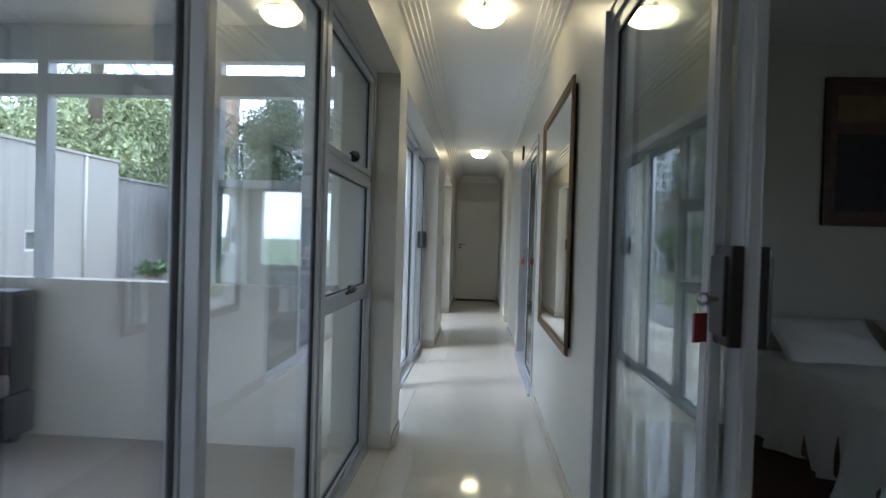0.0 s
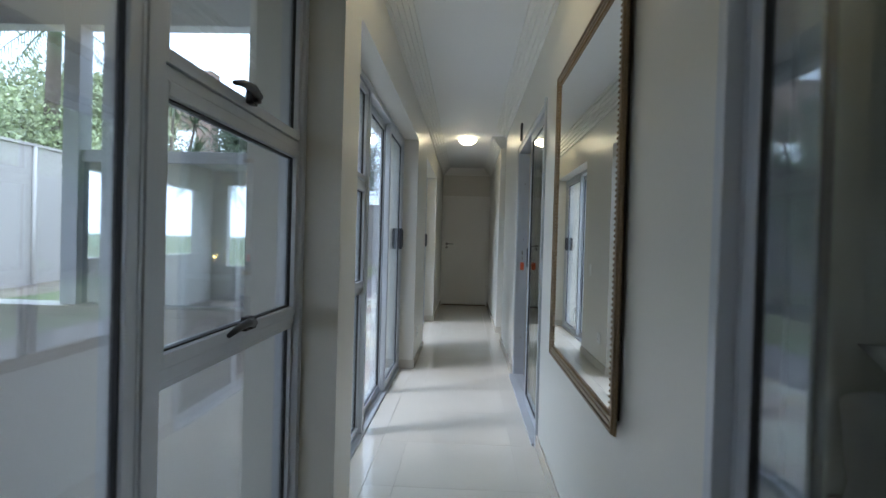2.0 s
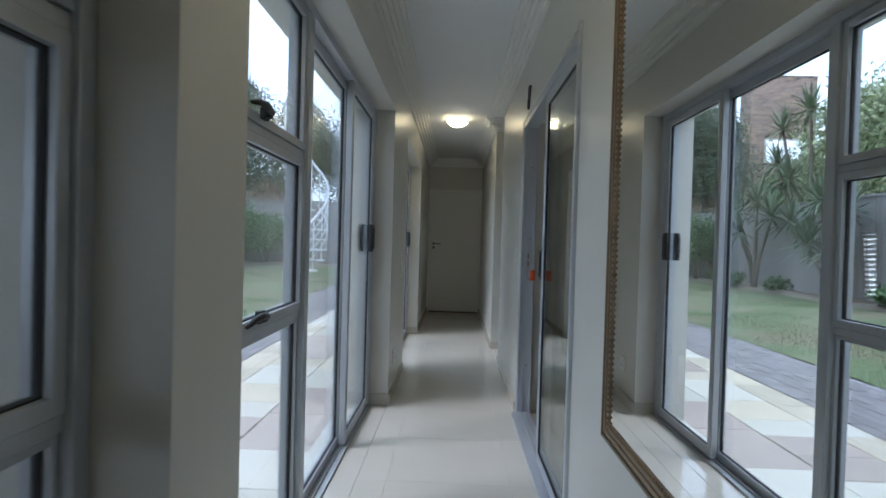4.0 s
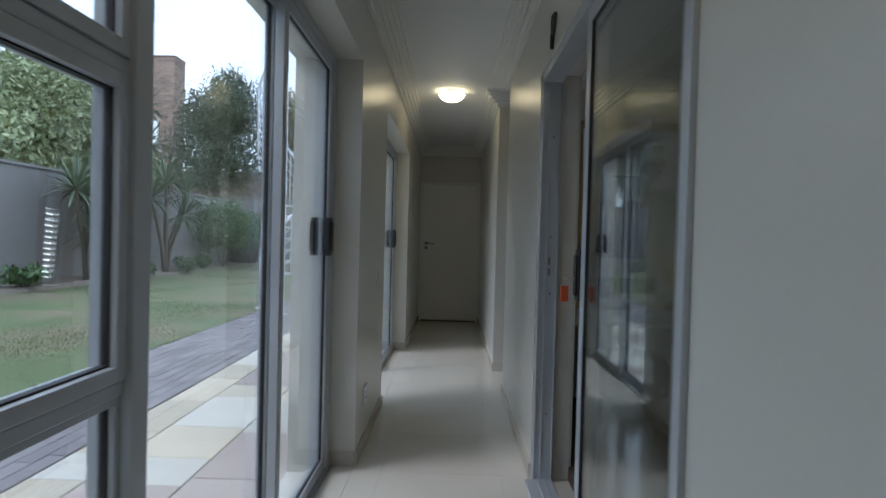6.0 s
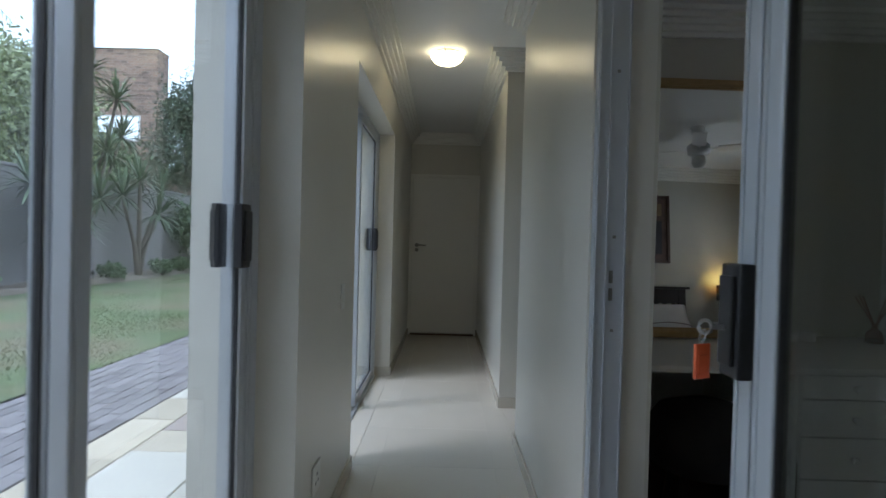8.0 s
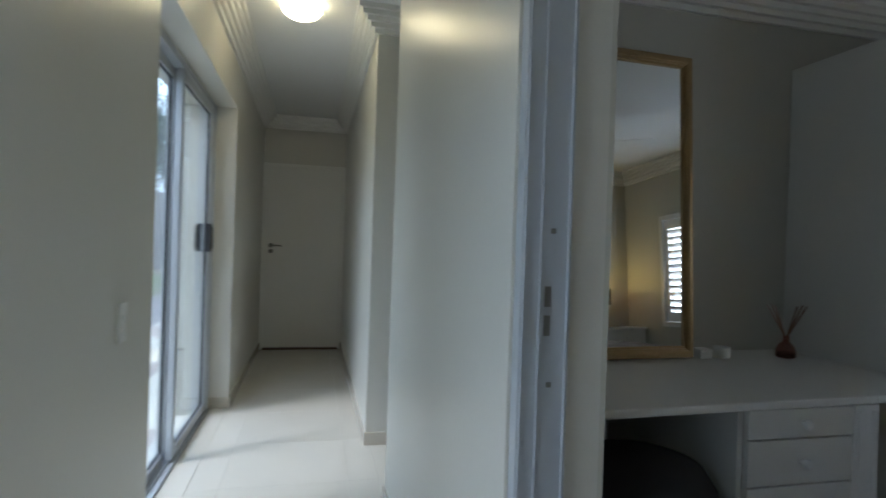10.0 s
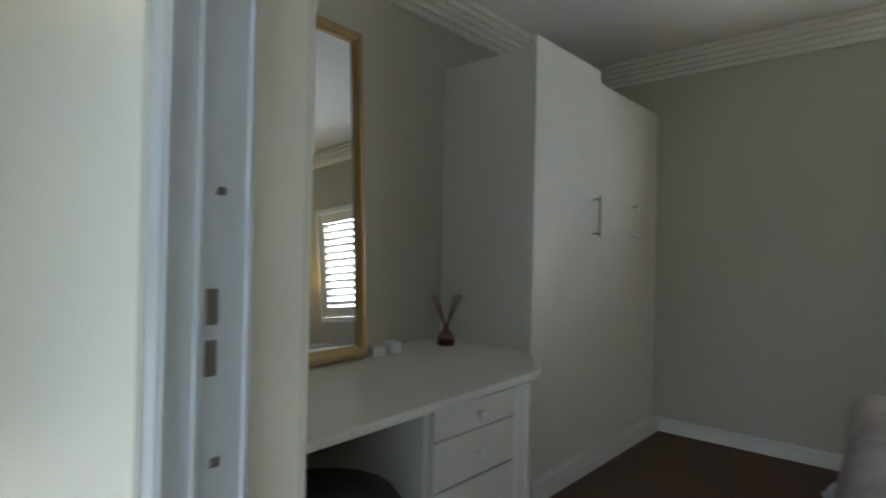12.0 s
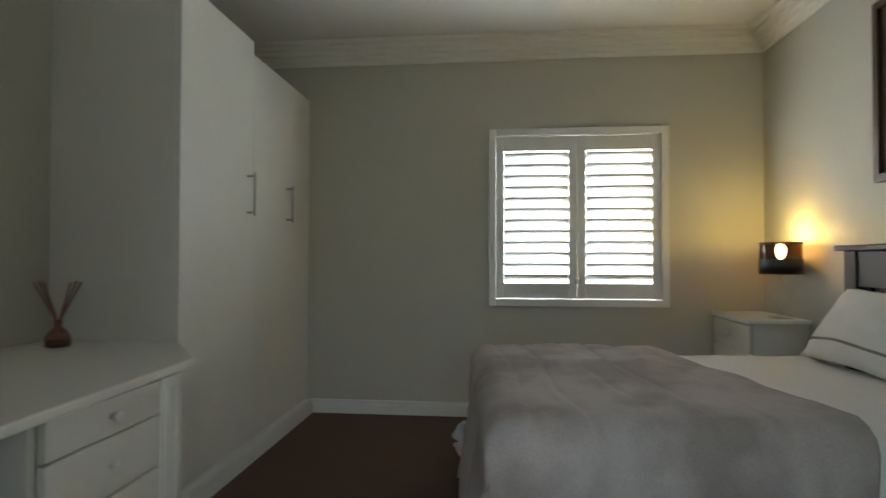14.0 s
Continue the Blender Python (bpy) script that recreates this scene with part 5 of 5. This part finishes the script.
for i, (x, y, r, h) in enumerate(((-8.55, 16.2, 0.35, 0.5), (-8.5, 20.6, 0.3, 0.45), (-8.45, 23.1, 0.35, 0.5), (-8.5, 24.5, 0.3, 0.5), (-6.6, 29.6, 0.4, 0.7))):
    shrub((x, y, GROUND), r, h, 700, 40 + i, LEAF_MID, "small green shrub in the planting bed")


def dracaena(at, heads, seed, blade=0.75):
    """Bare canes that carry rosettes of sword leaves. heads: rows of dx, dy, height."""
    d = thing("dracaena", at, "dragon tree with bare canes and spiky leaf rosettes", "dragon tree", "dragon trees by the garden wall")
    rr = random.Random(seed)
    x, y, z = at
    for dx, dy, h in heads:
        part("cane", tube(bmesh.new(), [(x, y, z - 0.1), (x + dx * 0.25, y + dy * 0.25, z + h * 0.4), (x + dx * 0.8, y + dy * 0.8, z + h * 0.8), (x + dx, y + dy, z + h)], [0.085, 0.07, 0.055, 0.05], 8), BARK, d)
        bm = bmesh.new()
        for k in range(80):
            az, el = rr.uniform(0, math.tau), radians(rr.uniform(-35, 82))
            l, w = blade * rr.uniform(0.7, 1.1), rr.uniform(0.028, 0.04)
            dirv = Vector((math.cos(az) * math.cos(el), math.sin(az) * math.cos(el), math.sin(el)))
            side = Vector((-math.sin(az), math.cos(az), 0)) * w
            p0 = Vector((x + dx, y + dy, z + h)) + dirv * 0.03
            p1, p2 = p0 + dirv * l * 0.55, p0 + dirv * l + Vector((0, 0, -0.16 * l * math.cos(el)))
            vs = [bm.verts.new(p) for p in (p0 - side * 0.5, p0 + side * 0.5, p1 + side, p1 - side, p2)]
            bm.faces.new(vs[:4])
            bm.faces.new((vs[3], vs[2], vs[4]))
        part("rosette", bm, LEAF_SPIKE, d, "rosette of sword-shaped leaves")
    return d


dracaena((-8.75, 18.5, GROUND), [(0.1, -0.2, 2.0), (-0.2, 0.8, 2.5), (0.35, 0.5, 1.5), (0.0, 1.2, 1.7), (0.3, -0.9, 2.3), (0.4, -0.4, 1.3), (0.2, 1.6, 2.2), (0.3, 0.1, 2.7)], 1, 0.9)
dracaena((-8.8, 22.4, GROUND), [(0.0, 0.0, 2.9), (0.1, 1.0, 2.6), (-0.1, -0.7, 2.4), (0.3, 0.5, 1.9)], 2, 1.0)
dracaena((-10.4, 21.9, -0.2), [(0.1, 0.2, 6.1), (0.2, 1.6, 5.7), (0.0, 2.2, 4.6), (0.3, 1.0, 3.9)], 3, 1.0)


def palm(at, height, count, length, seed):
    """A tall palm: a slim ringed trunk and drooping fronds of narrow leaflets."""
    p = thing("palm_tree", at, "tall palm with drooping fronds behind the garden", "palm tree")
    rr = random.Random(seed)
    x, y, z = at
    n = 14
    part("trunk", tube(bmesh.new(), [(x + 0.25 * math.sin(i / n * 1.5), y, z + height * i / n) for i in range(n + 1)], [0.26 - 0.09 * i / n + (0.012 if i % 2 else 0) for i in range(n + 1)], 10), BARK, p, "slim ringed trunk")
    top = Vector((x + 0.25, y, z + height))
    for k in range(count):
        az, el = k * 2.4 + rr.uniform(-0.2, 0.2), radians(rr.uniform(-25, 70))
        d = Vector((math.cos(az) * math.cos(el), math.sin(az) * math.cos(el), math.sin(el)))
        side = Vector((-math.sin(az), math.cos(az), 0))
        l = length * rr.uniform(0.8, 1.1)
        pts = [top + d * l * s - Vector((0, 0, 1)) * l * 0.75 * s * s * math.cos(el) for s in [i / 12 for i in range(13)]]
        bm = tube(bmesh.new(), pts, [0.03 - 0.0022 * i for i in range(13)], 5)
        for i in range(2, 13):
            for q in (0.0, 0.5):
                c = pts[i - 1].lerp(pts[i], q)
                fw = (pts[i] - pts[i - 1]).normalized()
                ll = 0.62 * l / 2.6 * math.sin(math.pi * min(0.97, (i - 1 + q) / 12.5)) + 0.1
                for s in (1, -1):
                    tip = c + (side * s * 0.75 + fw * 0.55 - Vector((0, 0, 0.55))) * ll
                    a = [bm.verts.new(v) for v in (c - fw * 0.022, c + fw * 0.022, tip)]
                    bm.faces.new(a)
        part("frond", bm, LEAF_MID, p, "drooping feather frond")
    return p


palm((-11.8, 17.9, -0.2), 7.3, 24, 2.2, 5)
palm((-10.7, -16.0, -0.25), 4.0, 20, 1.7, 7)

# brick house with its tower
hs = thing("brick_house", (-17, 38, -0.2), "brown face-brick house with a square tower", "house")
part("wall", boxes((-19.65, 36.5, -0.2, -15.81, 37.7, 11.44), (-24.6, 37.3, -0.2, -10.0, 42, 4.95), bevel=0.03), BRICK, hs)
part("roof", boxes((-24.9, 37.0, 4.95, -19.8, 42.3, 5.2), (-19.70, 36.44, 11.44, -15.76, 37.76, 11.50), bevel=0.03), BRICK, hs, "flat brick coping")
wi = part("window", ring_frame_xz(36.42, 36.52, -19.20, -16.70, 6.34, 7.77, 0.09), TRIM, hs, "white framed window that mirrors the sky")
part("pane", boxes((-19.13, 36.46, 6.41, -16.77, 36.48, 7.70)), MIRROR, wi, "pane that mirrors the pale sky")

# spiral stair
SX, SY, SR = -2.37, 13.9, 0.43
ss = thing("spiral_stair", (SX, SY, GROUND), "pale painted steel spiral staircase on the patio", "spiral staircase")
part("centre_pole", lathe([(0.12, 0.0), (0.12, 0.012), (0.057, 0.014), (0.057, 4.6)], (SX, SY, GROUND - 0.01), 20), GALV, ss)
STEPS, RISE, TURNS = 18, 0.19, radians(24)
A0 = radians(235)


def spiral(i, r, dz):
    a = A0 + i * TURNS
    return (SX + r * math.cos(a), SY + r * math.sin(a), GROUND + 0.15 + i * RISE + dz)


for i in range(STEPS):
    bm = bmesh.new()
    a0, a1 = A0 + (i - 0.55) * TURNS, A0 + (i + 0.55) * TURNS
    z = GROUND + 0.15 + i * RISE
    ang = [a0 + (a1 - a0) * k / 4 for k in range(5)]
    low = [[bm.verts.new((SX + r * math.cos(a), SY + r * math.sin(a), z + dz)) for a in ang] for r, dz in ((0.058, 0.0), (SR, 0.0), (SR, -0.035), (0.058, -0.035))]
    for p in range(4):
        q = low[(p + 1) % 4]
        for k in range(4):
            bm.faces.new((low[p][k], low[p][k + 1], q[k + 1], q[k]))
    bm.faces.new([low[p][0] for p in range(4)])
    bm.faces.new([low[p][4] for p in range(4)][::-1])
    part("tread", bm, GALV, ss)
    part("baluster", tube(bmesh.new(), [spiral(i, SR - 0.012, -0.03), spiral(i, SR - 0.012, 0.92)], 0.011, 8), GALV, ss)
for dz, r in ((0.92, 0.028), (0.74, 0.010), (0.57, 0.010), (0.40, 0.010), (0.23, 0.010)):
    part("handrail" if dz > 0.9 else "rail", tube(bmesh.new(), [spiral(i / 3, SR - 0.012, dz) for i in range(3 * STEPS - 2)], r, 8), GALV, ss)
part("post", tube(bmesh.new(), [(SX + 0.08, SY - 0.50, GROUND - 0.02), (SX + 0.08, SY - 0.50, 4.6)], 0.03, 12), GALV, ss)

# spike light in the planting bed
gl = thing("garden_light", (-8.5, 19.8, GROUND), "small garden spike light by the wall", "garden light")
part("spike", tube(bmesh.new(), [(-8.5, 19.8, GROUND - 0.05), (-8.5, 19.8, GROUND + 0.25)], 0.012, 8), PLASTIC, gl)
part("head", lathe([(0.03, 0.24), (0.045, 0.26), (0.045, 0.33), (0.02, 0.345)], (-8.5, 19.8, GROUND), 14), PLASTIC, gl)

# ---- pieces: floor tiles, paving ----
fl = solid("floor", boxes((-0.02, -1.6, -0.10, RW, END, -0.003), (RW, WE, -0.10, SX1, ST, -0.003)), GROUT, "glossy cream porcelain tile floor of the passage", "floor")


def piece_mesh(name, sx, sy, h, material, bevel):
    b = boxes((-sx / 2, -sy / 2, -h, sx / 2, sy / 2, 0), bevel=0)
    top = [e for e in b.edges if all(v.co.z > -1e-6 for v in e.verts)]
    bmesh.ops.bevel(b, geom=top, offset=bevel, segments=1, affect="EDGES")
    me = bpy.data.meshes.new(name)
    b.to_mesh(me)
    b.free()
    me.materials.append(material)
    return me


meshes = {}
xs = [(0.001, 0.1495), (0.151, 0.7715), (0.773, RW - 0.001)]
for i, (a, b2) in enumerate(xs):
    k = 0
    y = -1.6
    while y < END - 0.01:
        y1 = min(y + 0.608, END)
        hi = b2
        key = (round(hi - a, 4), round(y1 - y, 4))
        if key not in meshes:
            meshes[key] = piece_mesh("floor_tile", key[0], key[1], 0.009, TILE, 0.0004)
        ob = new("floor_tile", meshes[key])
        ob.parent = fl
        ob.location = ((a + hi) / 2, (y + y1) / 2, 0.0)
        y = y1 + 0.0013
me = piece_mesh("floor_tile", 0.586, ST - WE - 0.004, 0.009, TILE, 0.0004)
for k in range(3):
    ob = new("floor_tile", me)
    ob.parent = fl
    ob.location = (RW + 0.295 + 0.588 * k, (WE + ST) / 2, 0.0)
# strips inside the glazed openings
for a, b2 in BAYS:
    me = piece_mesh("floor_tile", -0.001 - (GX + 0.056), b2 - a - 0.004, 0.04, TILE, 0.0012)
    ob = new("floor_tile", me)
    ob.parent = fl
    ob.location = ((GX + 0.056 - 0.001) / 2, (a + b2) / 2, 0.0)

patio = solid("patio", boxes((-1.72, -14, GROUND - 0.15, LOUT - 0.002, 29, GROUND - 0.018)), JOINT, "patio of large sandstone flags in cream, buff and mauve", "patio")
sizes = (0.52, 0.52, 0.36, 0.70)
rr = random.Random(8)
sand = {}
rest = bmesh.new()
cols = [(LOUT - 0.004, -0.88), (-0.888, -1.40), (-1.408, -1.715)]
for ci, (xa, xb) in enumerate(cols):
    y = -3.0 + 0.21 * ci
    while y < 24:
        l = rr.choice(sizes)
        m3 = rr.choice((SAND, SAND, SAND2, SAND2, SAND2, SAND3))
        key = (ci, l, m3.name)
        if key not in sand:
            sand[key] = piece_mesh("flag", abs(xb - xa), l, 0.03, m3, 0.004)
        ob = new("flag", sand[key])
        ob.parent = patio
        ob.location = ((xa + xb) / 2, y + l / 2, GROUND + rr.uniform(-0.002, 0.002))
        y += l + 0.008

path = solid("garden_path", boxes((-2.90, -14, GROUND - 0.15, -1.724, 29, GROUND - 0.02)), JOINT, "path of grey clay pavers beside the lawn", "path")
pm = piece_mesh("paver", 0.108, 0.222, 0.03, PAVER, 0.004)
far_v, far_f, count = [], [], 0
for r in range(10):
    y = -2.0 + (0.114 if r % 2 else 0)
    x = -1.785 - r * 0.1125
    while y < 26:
        if 5.6 < y < 12.4:
            ob = new("paver", pm)
            ob.parent = path
            ob.location = (x, y, GROUND + rr.uniform(-0.003, 0.003))
            ob.rotation_euler = (0, 0, rr.uniform(-0.012, 0.012))
        else:
            z = GROUND + rr.uniform(-0.003, 0.003)
            n = len(far_v)
            far_v += [(x - 0.054, y - 0.111, z - 0.03), (x + 0.054, y - 0.111, z - 0.03), (x + 0.054, y + 0.111, z - 0.03), (x - 0.054, y + 0.111, z - 0.03), (x - 0.051, y - 0.108, z), (x + 0.051, y - 0.108, z), (x + 0.051, y + 0.108, z), (x - 0.051, y + 0.108, z)]
            far_f += [(n + 4, n + 5, n + 6, n + 7)] + [(n + k, n + (k + 1) % 4, n + 4 + (k + 1) % 4, n + 4 + k) for k in range(4)]
        y += 0.2265
me = bpy.data.meshes.new("far_pavers")
me.from_pydata(far_v, [], far_f)
me.materials.append(PAVER)
ob = tagged(new("far_pavers", me), "", "", "", "stuff")
ob.parent = path
